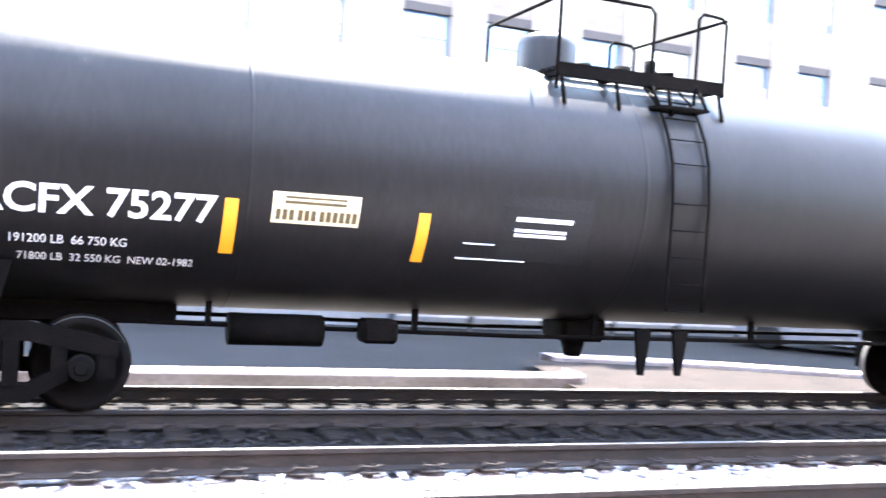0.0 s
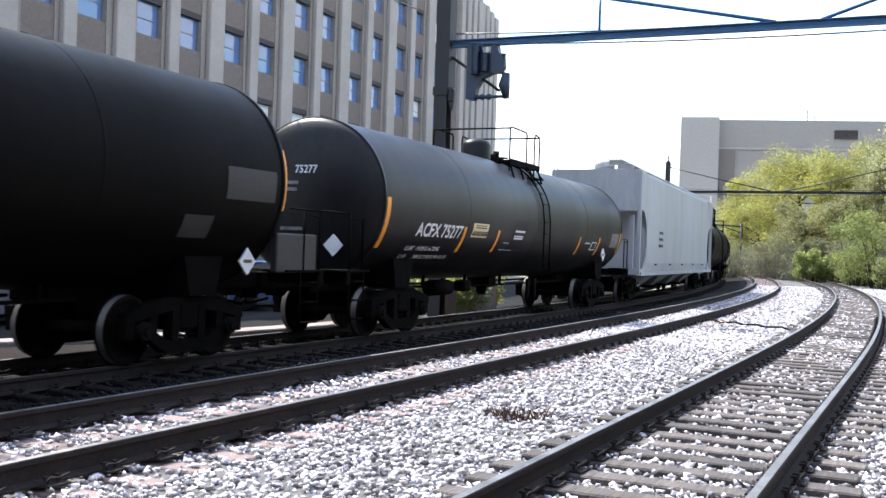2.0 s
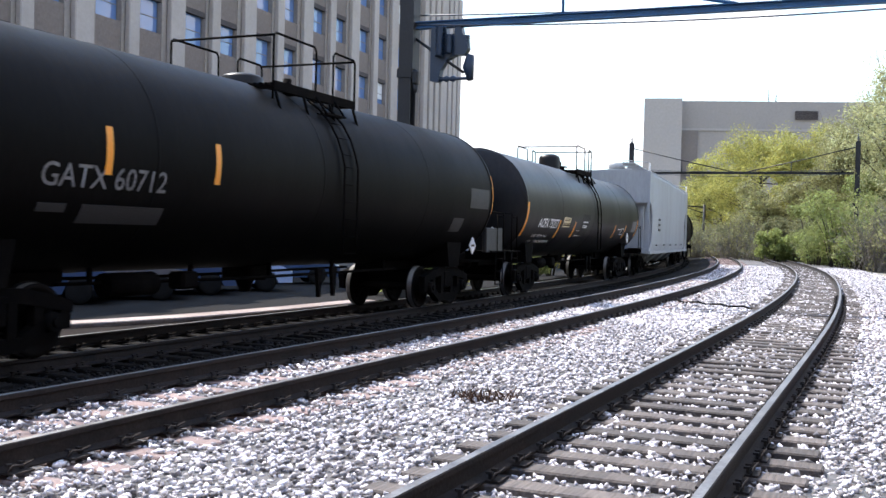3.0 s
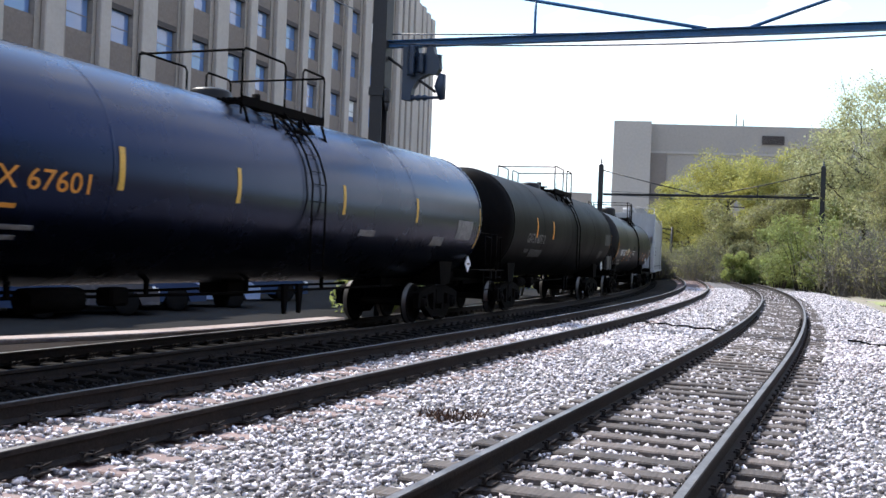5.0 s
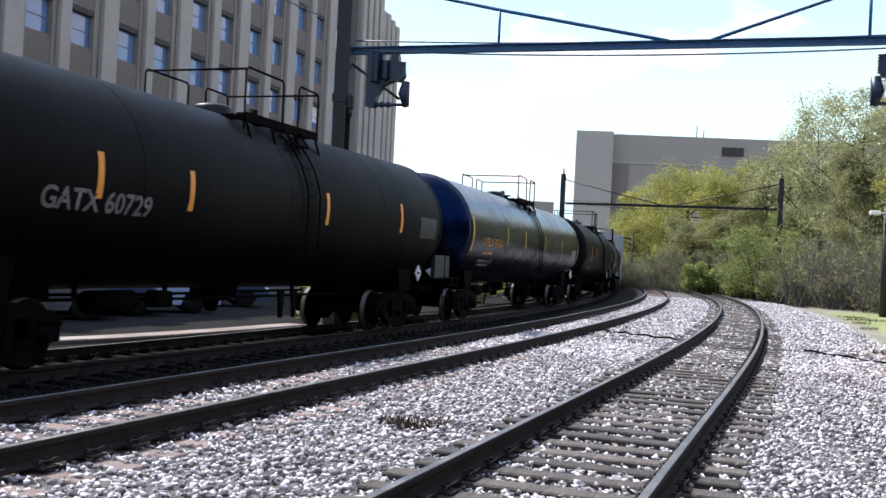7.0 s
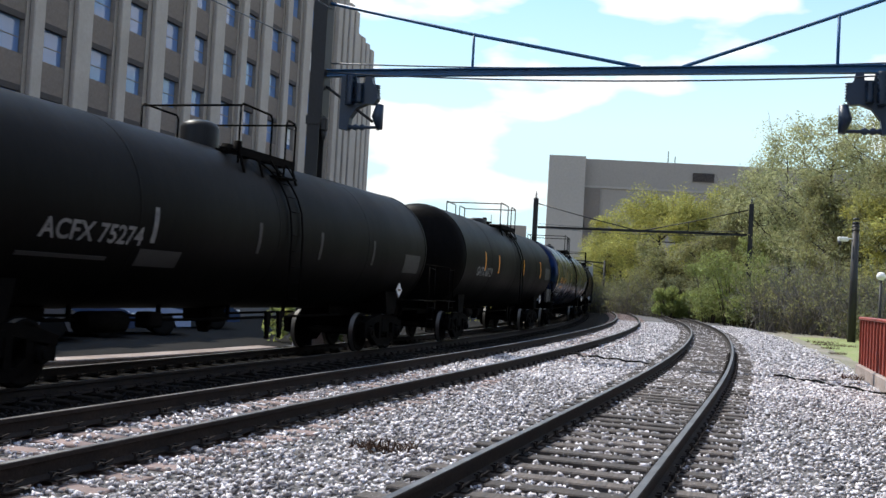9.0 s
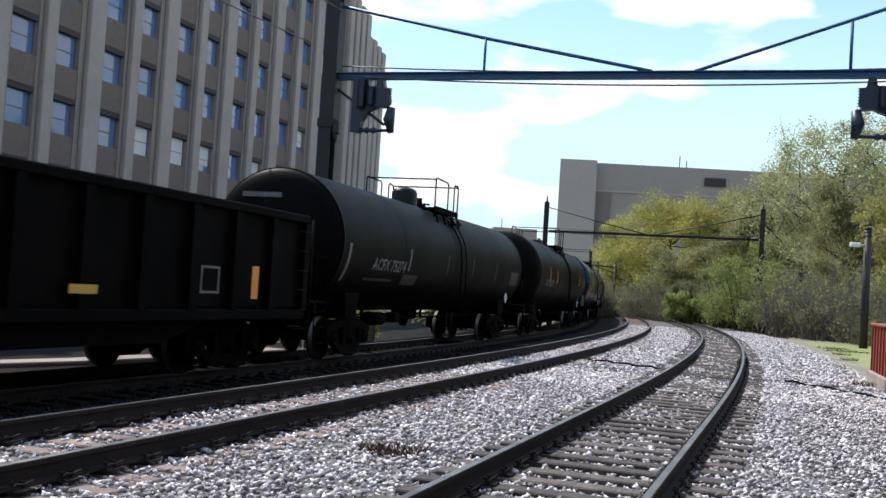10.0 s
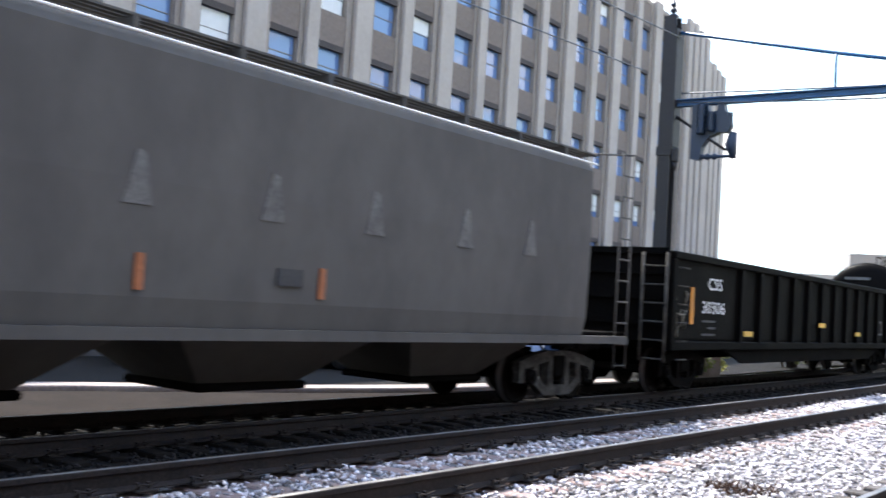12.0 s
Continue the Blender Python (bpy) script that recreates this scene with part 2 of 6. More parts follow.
M_LENS = material("pale_lamp_globe", (0.85, 0.85, 0.83), 0.3, vary=0.05, bump=0)


def glass(name, tint, rough):
    m = bpy.data.materials.new(name)
    m.use_nodes = True
    b = m.node_tree.nodes["Principled BSDF"]
    b.inputs["Base Color"].default_value, b.inputs["Roughness"].default_value = (*tint, 1), rough
    b.inputs["Specular IOR Level"].default_value = 0.7
    b.inputs["IOR"].default_value = 1.6
    nz = m.node_tree.nodes.new("ShaderNodeTexNoise")
    nz.inputs["Scale"].default_value = 0.9
    bp = m.node_tree.nodes.new("ShaderNodeBump")
    bp.inputs["Strength"].default_value, bp.inputs["Distance"].default_value = 0.12, 0.02
    m.node_tree.links.new(nz.outputs["Fac"], bp.inputs["Height"])
    m.node_tree.links.new(bp.outputs["Normal"], b.inputs["Normal"])
    return m


# blue of the mirrored sky is put into the panes' base colour
M_PANE = glass("sky_reflection_blue_glass", (0.11, 0.19, 0.38), 0.05)
M_CARGLASS = glass("dark_car_glass", (0.008, 0.01, 0.012), 0.08)
M_CARGLASS.node_tree.nodes["Principled BSDF"].inputs["Specular IOR Level"].default_value = 0.25


# ---------- mesh kit ----------
class Shape:
    """Points and faces gathered into one mesh."""

    def __init__(self):
        self.v, self.f, self.smooth, self.mi, self.m = [], [], [], [], 0

    def add(self, verts, faces, smooth=False, at=None):
        base = len(self.v)
        for p in verts:
            p = Vector(p)
            self.v.append(tuple(at @ p if at else p))
        for f in faces:
            self.f.append(tuple(i + base for i in f))
            self.smooth.append(smooth)
            self.mi.append(self.m)
        return self

    def box(self, x0, y0, z0, x1, y1, z1, at=None, bevel=0.0):
        b = min(bevel, (x1 - x0) * 0.45, (y1 - y0) * 0.45, (z1 - z0) * 0.45)
        if b <= 0:
            v = [(x, y, z) for z in (z0, z1) for y in (y0, y1) for x in (x0, x1)]
            return self.add(v, [(0, 2, 3, 1), (4, 5, 7, 6), (0, 1, 5, 4), (2, 6, 7, 3), (0, 4, 6, 2), (1, 3, 7, 5)], at=at)
        bm = bmesh.new()
        vs = [bm.verts.new((x, y, z)) for z in (z0, z1) for y in (y0, y1) for x in (x0, x1)]
        for f in [(0, 2, 3, 1), (4, 5, 7, 6), (0, 1, 5, 4), (2, 6, 7, 3), (0, 4, 6, 2), (1, 3, 7, 5)]:
            bm.faces.new([vs[i] for i in f])
        bmesh.ops.bevel(bm, geom=bm.edges[:], offset=b, segments=1, affect="EDGES", profile=0.5)
        bm.verts.index_update()
        self.add([v.co for v in bm.verts], [[v.index for v in f.verts] for f in bm.faces], at=at)
        bm.free()
        return self

    def tube(self, points, r, n=8, caps=True, smooth=True):
        """A round bar along points; r: one radius, or one for each point."""
        pts = [Vector(p) for p in points]
        rs = list(r) if hasattr(r, "__len__") else [r] * len(pts)
        verts, faces = [], []
        side = None
        for i, p in enumerate(pts):
            d = (pts[min(i + 1, len(pts) - 1)] - pts[max(i - 1, 0)]).normalized()
            if side is None:
                side = d.cross(Vector((0, 0, 1)) if abs(d.z) < 0.9 else Vector((1, 0, 0))).normalized()
            side = (side - d * side.dot(d)).normalized()
            up = d.cross(side)
            verts += [p + (side * math.cos(a) + up * math.sin(a)) * rs[i] for a in (math.tau * k / n for k in range(n))]
        for i in range(len(pts) - 1):
            for k in range(n):
                a, b = i * n + k, i * n + (k + 1) % n
                faces.append((a, b, b + n, a + n))
        self.add(verts, faces, smooth)
        if caps:
            base = len(self.v) - len(verts)
            for ring in (range(n - 1, -1, -1), range(len(verts) - n, len(verts))):
                self.f.append(tuple(base + k for k in ring))
                self.smooth.append(False)
                self.mi.append(self.m)
        return self

    def lathe(self, profile, n=24, at=None, smooth=True):
        """Profile of (along, radius) turned round the x axis."""
        verts = [(x, r * math.cos(math.tau * k / n), r * math.sin(math.tau * k / n)) for x, r in profile for k in range(n)]
        faces = [(i * n + k, i * n + (k + 1) % n, (i + 1) * n + (k + 1) % n, (i + 1) * n + k) for i in range(len(profile) - 1) for k in range(n)]
        faces = [f[::-1] for f in faces]
        return self.add(verts, faces, smooth, at)

    def prism(self, outline, y0, y1, at=None):
        """An outline of (x, z) pulled from y0 to y1."""
        k = len(outline)
        v = [(x, y0, z) for x, z in outline] + [(x, y1, z) for x, z in outline]
        f = [tuple(range(k)), tuple(range(2 * k - 1, k - 1, -1))] + [(i, i + k, (i + 1) % k + k, (i + 1) % k) for i in range(k)]
        return self.add(v, f, at=at)

    def mesh(self, name, *mats):
        me = bpy.data.meshes.new(name)
        me.from_pydata(self.v, [], self.f)
        for m in mats:
            me.materials.append(m)
        me.polygons.foreach_set("use_smooth", self.smooth)
        me.polygons.foreach_set("material_index", self.mi)
        me.update()
        return me


def part(name, shape, material_, parent=None, label="", at=None):
    """One mesh object under a thing or a part."""
    mats = material_ if isinstance(material_, (list, tuple)) else [material_]
    ob = new(name, shape if isinstance(shape, bpy.types.Mesh) else shape.mesh(name, *mats))
    if parent:
        ob.parent = parent
    if at is not None:
        ob.matrix_basis = at
    return tagged(ob, label)


def thing(name, label, category, group="", at=None, kind=""):
    ob = new(name)
    ob.empty_display_size = 0.3
    if at is not None:
        ob.matrix_basis = at
    return tagged(ob, label, category, group, kind)


def cloud(name, verts, faces, material_, smooth=False):
    """A mesh object from numpy arrays of points and equal-sided faces."""
    me = bpy.data.meshes.new(name)
    k = faces.shape[1]
    me.vertices.add(len(verts))
    me.vertices.foreach_set("co", verts.astype(np.float32).ravel())
    me.loops.add(faces.size)
    me.loops.foreach_set("vertex_index", faces.astype(np.int32).ravel())
    me.polygons.add(len(faces))
    me.polygons.foreach_set("loop_start", np.arange(0, faces.size, k, dtype=np.int32))
    me.materials.append(material_)
    me.update(calc_edges=True)
    return new(name, me)


# ---------- the line of the tracks ----------
BEND_AT = (-40, 0, 20, 40, 60, 80, 110, 150, 200)
BEND = (-0.0010, -0.00366, 0.00277, 0.00221, 0.00293, 0.00157, 0.00115, 0.00115, 0.00115)
STEP = 0.25
_s = np.arange(-160, 200, STEP)
_th = np.cumsum(np.interp(_s, BEND_AT, BEND)) * STEP
_i0 = int(np.argmin(abs(_s)))
_th = _th - _th[_i0] - 0.311
_x, _y = np.cumsum(-np.sin(_th)) * STEP, np.cumsum(np.cos(_th)) * STEP
_x, _y = _x - _x[_i0] - 1.739, _y - _y[_i0]
NEAR, MID, FAR = 0.0, -4.293, -8.58
GAUGE = 0.7525


def on_line(s, lat=0.0, z=0.0):
    """A place s metres along the line, lat metres to its right."""
    th = float(np.interp(s, _s, _th))
    return Vector((float(np.interp(s, _s, _x)) + lat * math.cos(th), float(np.interp(s, _s, _y)) + lat * math.sin(th), z))


def line_pose(s, lat=0.0, z=0.0):
    p = on_line(s, lat, z)
    return pose(p.x, p.y, p.z, 0, 0, math.degrees(float(np.interp(s, _s, _th))) + 90)


def strip(s0, s1, section, ds=2.0):
    """A section of (lat, z) drawn along the line, open at its ends."""
    sh = Shape()
    ss = np.arange(s0, s1 + ds * 0.5, ds)
    k = len(section)
    verts = [on_line(s, lat, z) for s in ss for lat, z in section]
    faces = [(i * k + j, (i + 1) * k + j, (i + 1) * k + j + 1, i * k + j + 1) for i in range(len(ss) - 1) for j in range(k - 1)]
    return sh.add(verts, [f[::-1] for f in faces])


FZ = -0.20      # the train's track lies lower than the other two


# ---------- ground ----------
def ground():
    # one sheet to the horizon, with the ballast shoulder and the far bank as separate layers on it
    sh = Shape()
    sh.add([(-900, -500, -0.75), (1200, -500, -0.75), (1200, 1800, -0.75), (-900, 1800, -0.75)], [(0, 1, 2, 3)])
    tagged(part("ground", sh, M_SOIL), "dry brown trackside soil and rough grass", "ground", kind="structure")
    # strip with the train's shade painted in, out to the middle track
    shade_bed = strip(-60, 196, [(FAR - 2.5, -0.73), (FAR - 1.9, -0.70), (FAR - 1.4, -0.24 + FZ), (FAR + 1.5, -0.24 + FZ), (MID - 1.5, -0.30), (MID - 0.95, -0.24)], 2.0)
    tagged(part("shaded_ballast_bed", shade_bed, M_SHADEBED), "ballast bed under the train's track, darkened for the train's shade", "ballast", kind="structure")
    bed = strip(-40, 196, [(MID - 0.95, -0.24), (NEAR + 2.3, -0.24), (NEAR + 3.6, -0.30), (NEAR + 5.6, -0.40), (NEAR + 6.4, -0.62)], 2.0)
    tagged(part("ballast_bed", bed, M_BED), "crushed stone ballast bed, darkened for the shade between its stones", "ballast", kind="structure")
    for name, mat, s0, s1, label in (("lawn", M_GRASS, 20.0, 64.0, "strip of spring grass beside the ballast"), ("bank", M_SOIL, 64.0, 128.0, "dry bare soil at the foot of the bushes")):
        sh, k = Shape(), 0
        ss = np.arange(s0, s1 + 0.1, 4.0)
        sh.add([on_line(s, lat, z) for s in ss for lat, z in ((np.interp(s, [20, 40, 70], [4.0, 4.2, 5.5]) + 0.15 * math.sin(s), -0.335), (6.5, -0.31), (12.0, -0.25), (30.0, 0.3))],
               [(4 * i + j, 4 * i + j + 4, 4 * i + j + 5, 4 * i + j + 1)[::-1] for i in range(len(ss) - 1) for j in range(3)])
        tagged(part(name, sh, mat), label, "grass" if name == "lawn" else "ground", kind="structure")


    verge = Shape()
    ss = np.arange(28, 68.1, 2.0)
    verge.add([on_line(u, lat + 0.12 * math.sin(u * 1.3 + lat), z) for u in ss for lat, z in ((3.3 + 0.4 * math.sin(u * 0.7), -0.30), (4.0, -0.245), (4.75 + 0.012 * (u - 28), -0.30))],
              [(3 * i + j, 3 * i + j + 3, 3 * i + j + 4, 3 * i + j + 1)[::-1] for i in range(len(ss) - 1) for j in range(2)])
    tagged(part("verge", verge, M_SOIL), "strip of dry brown soil between ballast and grass", "ground", kind="structure")


def stones(name, count, s0, s1, lat0, lat1, size, label, power=1.0, zlow=-0.25, seed=1, mat=None):
    """Loose crushed stones as jittered octahedra in one mesh."""
    rng = np.random.default_rng(seed)
    s = s0 + (s1 - s0) * rng.random(count) ** power
    lat = rng.uniform(lat0, lat1, count)
    th = np.interp(s, _s, _th)
    keep = np.ones(count, bool)
    for c in (NEAR, MID, FAR):
        for r in (-GAUGE, GAUGE):
            keep &= abs(lat - c - r) > 0.085
        on_tie = (abs(lat - c) < 1.28) & (abs((s - TIE0[c]) / TIE_STEP - np.round((s - TIE0[c]) / TIE_STEP)) < 0.26)
        keep &= ~(on_tie & (rng.random(count) > {NEAR: 0.16, MID: 0.5, FAR: 0.7}[c]))
    s, lat, th = s[keep], lat[keep], th[keep]
    n = len(s)
    x = np.interp(s, _s, _x) + lat * np.cos(th)
    y = np.interp(s, _s, _y) + lat * np.sin(th)
    base = np.array([[1, 0, 0], [-1, 0, 0], [0, 1, 0], [0, -1, 0], [0, 0, 1], [0, 0, -1]], float)
    v = base[None] * rng.uniform(0.55, 1.25, (n, 6, 1)) + rng.normal(0, 0.22, (n, 6, 3))
    q = rng.normal(size=(n, 4))
    q /= np.linalg.norm(q, axis=1, keepdims=True)
    w, a, b, c = q.T
    rot = np.stack([np.stack([1 - 2 * (b * b + c * c), 2 * (a * b - w * c), 2 * (a * c + w * b)], -1),
                    np.stack([2 * (a * b + w * c), 1 - 2 * (a * a + c * c), 2 * (b * c - w * a)], -1),
                    np.stack([2 * (a * c - w * b), 2 * (b * c + w * a), 1 - 2 * (a * a + b * b)], -1)], 1)
    v = np.einsum("nij,nkj->nki", rot, v) * (size * rng.uniform(0.55, 1.2, (n, 1, 1)))
    v[:, :, 2] *= 0.75
    zz = zlow + np.clip(lat - 3.0, 0, 3) * -0.045 + rng.uniform(0.0, 0.05, n) + 0.012 * np.sin(s * 1.7 + lat * 2.3)
    zz += np.interp(lat, [FAR + 1.5, MID - 1.5, MID - 0.95], [FZ, -0.06, 0.0])
    v += np.stack([x, y, zz], -1)[:, None]
    f = np.array([[0, 2, 4], [2, 1, 4], [1, 3, 4], [3, 0, 4], [2, 0, 5], [1, 2, 5], [3, 1, 5], [0, 3, 5]])
    faces = (f[None] + 6 * np.arange(n)[:, None, None]).reshape(-1, 3)
    tagged(cloud(name, v.reshape(-1, 3), faces, mat or M_STONE), label, "gravel", kind="stuff")


# ---------- tracks ----------
TIE_STEP = 0.52
TIE0 = {NEAR: 0.1, MID: 0.3, FAR: 0.2}


def rail_shape(s0, s1, lat, dz=0.0):
    """A flat-bottomed rail: foot, web, head; its worn top is a strip of bright steel."""
    prof = [(-0.075, -0.18), (-0.075, -0.168), (-0.012, -0.145), (-0.010, -0.052), (-0.037, -0.040), (-0.037, -0.008), (-0.030, 0.0),
            (0.030, 0.0), (0.037, -0.008), (0.037, -0.040), (0.010, -0.052), (0.012, -0.145), (0.075, -0.168), (0.075, -0.18)]
    sh = Shape()
    ss = np.concatenate([np.arange(s0, 60, 1.0), np.arange(60, s1, 2.5)])
    k = len(prof)
    verts = [on_line(s, lat + a, b + dz) for s in ss for a, b in prof]
    for j in range(k - 1):
        sh.m = 1 if j in (6,) else 0
        faces = [(i * k + j, i * k + j + 1, (i + 1) * k + j + 1, (i + 1) * k + j) for i in range(len(ss) - 1)]
        if j == 0:
            sh.add(verts, faces)
        else:
            for f in faces:
                sh.f.append(f), sh.smooth.append(False), sh.mi.append(sh.m)
    return sh


def tie_mesh(name, mat):
    sh = Shape()
    sh.box(-0.115, -1.28, -0.17, 0.115, 1.28, 0.0, bevel=0.014)
    return sh.mesh(name, mat)


def fixings(sh, m):
    """Tie plates and cut spikes at both rails of one tie."""
    for r in (-GAUGE, GAUGE):
        sh.box(-0.09, r - 0.17, -0.183, 0.09, r + 0.17, -0.168, at=m)
        for dy in (-0.095, 0.095):
            for dx in (-0.05, 0.05):
                sh.box(dx - 0.011, r + dy - 0.011, -0.17, dx + 0.011, r + dy + 0.011, -0.125, at=m)
                sh.box(dx - 0.016, r + dy - (0.030 if dy > 0 else 0.012), -0.135, dx + 0.016, r + dy + (0.012 if dy > 0 else 0.030), -0.118, at=m)
        # curved rail clip standing proud of the foot
        for dy in (-0.12, 0.12):
            sh.tube([m @ Vector((-0.10, r + dy, -0.165)), m @ Vector((-0.06, r + dy * 1.1, -0.125)), m @ Vector((0.03, r + dy, -0.14)), m @ Vector((0.10, r + dy * 1.2, -0.115))], 0.009, 4)


def tracks():
    rng = random.Random(3)
    for c, lab, mat, near in ((NEAR, "railway track with grey weathered timber ties and shining rails", M_TIE, (-2, 52)),
                              (MID, "railway track with pale brown ties half sunk in ballast", M_TIE2, (-2, 45)),
                              (FAR, "railway track with ties darkened for the shade under the passing freight train", M_TIE3, (-4, 30))):
        t = thing("railway_track", lab, "railway track", "three parallel tracks", kind="structure")
        for r in (-GAUGE, GAUGE):
            part("rail", rail_shape(-40, 196, c + r, FZ if c == FAR else 0.0), [M_RAIL, M_RAILTOP], t, "rusty steel rail with a polished head")
        me = tie_mesh("tie", mat)
        rest, fix = Shape(), Shape()
        k0 = int((-30 - TIE0[c]) / TIE_STEP)
        for k in range(k0, int(120 / TIE_STEP)):
            s = TIE0[c] + k * TIE_STEP
            m = line_pose(s, c, -0.183 + rng.uniform(-0.008, 0.004) + {NEAR: 0.0, MID: -0.03, FAR: FZ}[c]) @ pose(0, rng.uniform(-0.05, 0.05), 0, 0, 0, rng.uniform(-1.2, 1.2))
            if near[0] <= s <= near[1]:
                part("tie", me, mat, t, at=m)
            else:
                rest.box(-0.115, -1.28, -0.17, 0.115, 1.28, 0.0, at=m)
            if -4 <= s <= 34:
                fixings(fix, line_pose(s, c, FZ if c == FAR else 0.0))
        tagged(part("tie_row", rest, mat, t), kind="stuff")
        tagged(part("tie_fixings", fix, M_RAIL, t, "rusty tie plates, spikes and clips"), kind="stuff")


# ---------- the office building behind the train ----------
FA = radians(164.5)
FN, FT = Vector((math.cos(FA), math.sin(FA), 0)), Vector((math.sin(FA), -math.cos(FA), 0))   # away from the tracks; along, with the train
FD = 34.0


def facade(k, out=0.0, z=0.0):
    """k: metres along the facade; out: metres proud of it, towards the tracks."""
    p = FN * (FD - out) + FT * k
    return Vector((p.x, p.y, z))


FROT = math.degrees(math.atan2(FT.y, FT.x))
STOREY, SILL0, PAIR = 3.61, 4.72, 0.2235 * FD
WIN_H, WIN_W = 2.05, 2.0


def window_part(parent, m, meshes):
    w = part("window", meshes[0], M_WFRAME, parent, at=m)
    part("pane", meshes[1], M_PANE, w)
    return w


def office_building():
    b = thing("office_building", "tan concrete office block with pilasters and windows coloured with reflected sky blue", "building", at=pose(facade(0).x, facade(0).y, 0, 0, 0, FROT))
    # local x along the facade, local -y towards the tracks
    first = 1.234 * FD - 6 * PAIR + 0.42
    cols = sorted(first + i * PAIR + o for i in range(14) for o in (0.0, 0.1 * FD))
    cols = [c for c in cols if 3 < c < 2.38 * FD]
    x0, x1, top = -2.0, 2.43 * FD, 26.7
    rows = [SILL0 - STOREY + STOREY * i for i in range(7)]
    wall = Shape()
    # wall as piers and spandrels, so that the openings go through
    edges = [x0] + [e for c in cols for e in (c - WIN_W / 2, c + WIN_W / 2)] + [x1]
    for i in range(0, len(edges), 2):
        pier = Shape()
        pier.box(edges[i], 0, -0.7, edges[i + 1], 0.5, top)
        part("wall_pier", pier, M_LIME, b)
    wall.box(x0, 18, -0.7, x1, 18.4, top)
    wall.box(x0, 0.5, -0.7, x0 + 0.4, 18, top)
    wall.box(x1 - 0.4, 0.5, -0.7, x1, 18, top)
    part("wall", wall, M_LIME, b)
    roof = Shape()
    roof.box(x0, 0.0, top + 0.004, x1, 18.4, top + 0.3)
    part("roof", roof, M_LIME, b)
    inner = Shape()
    inner.box(x0 + 0.5, 1.6, -0.6, x1 - 0.5, 1.8, top - 0.2)
    part("inner_wall", inner, M_CARGREY, b, "dim interior behind the glass")
    zs = [-0.7] + [e for r in rows for e in (r, r + WIN_H)] + [top]
    for i in range(0, len(zs), 2):
        sp = Shape()
        sp.box(-WIN_W / 2 + 0.003, 0.05, 0, WIN_W / 2 - 0.003, 0.5, zs[i + 1] - zs[i])
        me = sp.mesh("spandrel", M_SPAN)
        for c in cols:
            part("spandrel", me, M_SPAN, b, at=pose(c, 0, zs[i]))
    # pilasters: a wide one between pairs, a narrow one within a pair
    for i in range(len(cols) + 1):
        a = cols[i - 1] + WIN_W / 2 if i else x0
        e = cols[i] - WIN_W / 2 if i < len(cols) else x1
        mid, w = (a + e) / 2, min(e - a, 2.9) * 0.62
        pl = Shape()
        pl.box(mid - w / 2, -0.32, -0.7, mid + w / 2, -0.002, top + 0.5, bevel=0.05)
        part("pilaster", pl, M_PIL, b)
    fr, pane, blind = Shape(), Shape(), Shape()
    h, w = WIN_H, WIN_W
    for q in ((-w / 2, 0, -w / 2 + 0.06, h), (w / 2 - 0.06, 0, w / 2, h), (-w / 2 + 0.06, 0, w / 2 - 0.06, 0.06), (-w / 2 + 0.06, h - 0.06, w / 2 - 0.06, h), (-w / 2 + 0.06, h * 0.40, w / 2 - 0.06, h * 0.40 + 0.05)):
        fr.box(q[0] + 0.004, 0.27, q[1] + 0.004, q[2] - 0.004, 0.36, q[3] - 0.004)
    pane.box(-w / 2 + 0.05, 0.30, 0.05, w / 2 - 0.05, 0.312, h - 0.05)
    blind.box(-w / 2 + 0.1, 0.285, 0, w / 2 - 0.1, 0.295, 1)
    head = Shape()
    head.box(-w / 2 + 0.005, 0.04, h - 0.32, w / 2 - 0.005, 0.26, h - 0.003, bevel=0.01)
    meshes = (fr.mesh("window", M_WFRAME), pane.mesh("pane", M_PANE))
    bmesh_, hmesh = blind.mesh("blind", M_BLIND), head.mesh("head_panel", M_DARKOPEN)
    rng = random.Random(5)
    for i, r in enumerate(rows):
        for c in cols:
            wp = window_part(b, pose(c, rng.uniform(-0.004, 0.004), r, 0, 0, rng.uniform(-0.5, 0.5)), meshes)
            part("head_panel", hmesh, M_DARKOPEN, wp)
            if rng.random() < (0.62 if i < 3 else 0.10):
                lo = rng.choice((0.07, 0.07, 0.45, 0.9))
                hi = h - 0.34 if lo > 0.3 or rng.random() < 0.5 else 0.8
                part("blind", bmesh_, M_BLIND, wp, at=Matrix.Translation((0, 0, lo)) @ Matrix.Diagonal((1, 1, hi - lo, 1)))
    # stepped end blocks with close-set ribs
    for a, e, zt, out in ((2.433 * FD, 2.60 * FD, 26.6, 0.7), (2.603 * FD, 2.755 * FD, 24.3, 0.4)):
        blk = Shape()
        blk.box(a, -out, -0.7, e, 16, zt)
        part("end_block", blk, M_LIME, b)
        n = 4
        for i in range(n):
            x = a + (e - a) * (i + 0.5) / n
            rb = Shape()
            rb.box(x - 0.45, -out - 0.4, -0.7, x + 0.45, -out - 0.003, zt + 0.45 - 0.32 * max(0, i - 1), bevel=0.05)
            part("rib", rb, M_PIL, b)
            # tall narrow windows between the ribs
            for k in range(6):
                if i < n - 1:
                    sl = Shape()
                    xs = a + (e - a) * (i + 1) / n
                    sl.box(xs - 0.22, -out - 0.03, SILL0 + STOREY * k, xs + 0.22, -out - 0.004, SILL0 + STOREY * k + 1.7)
                    part("slit_window", sl, M_PANE, b)
    return b


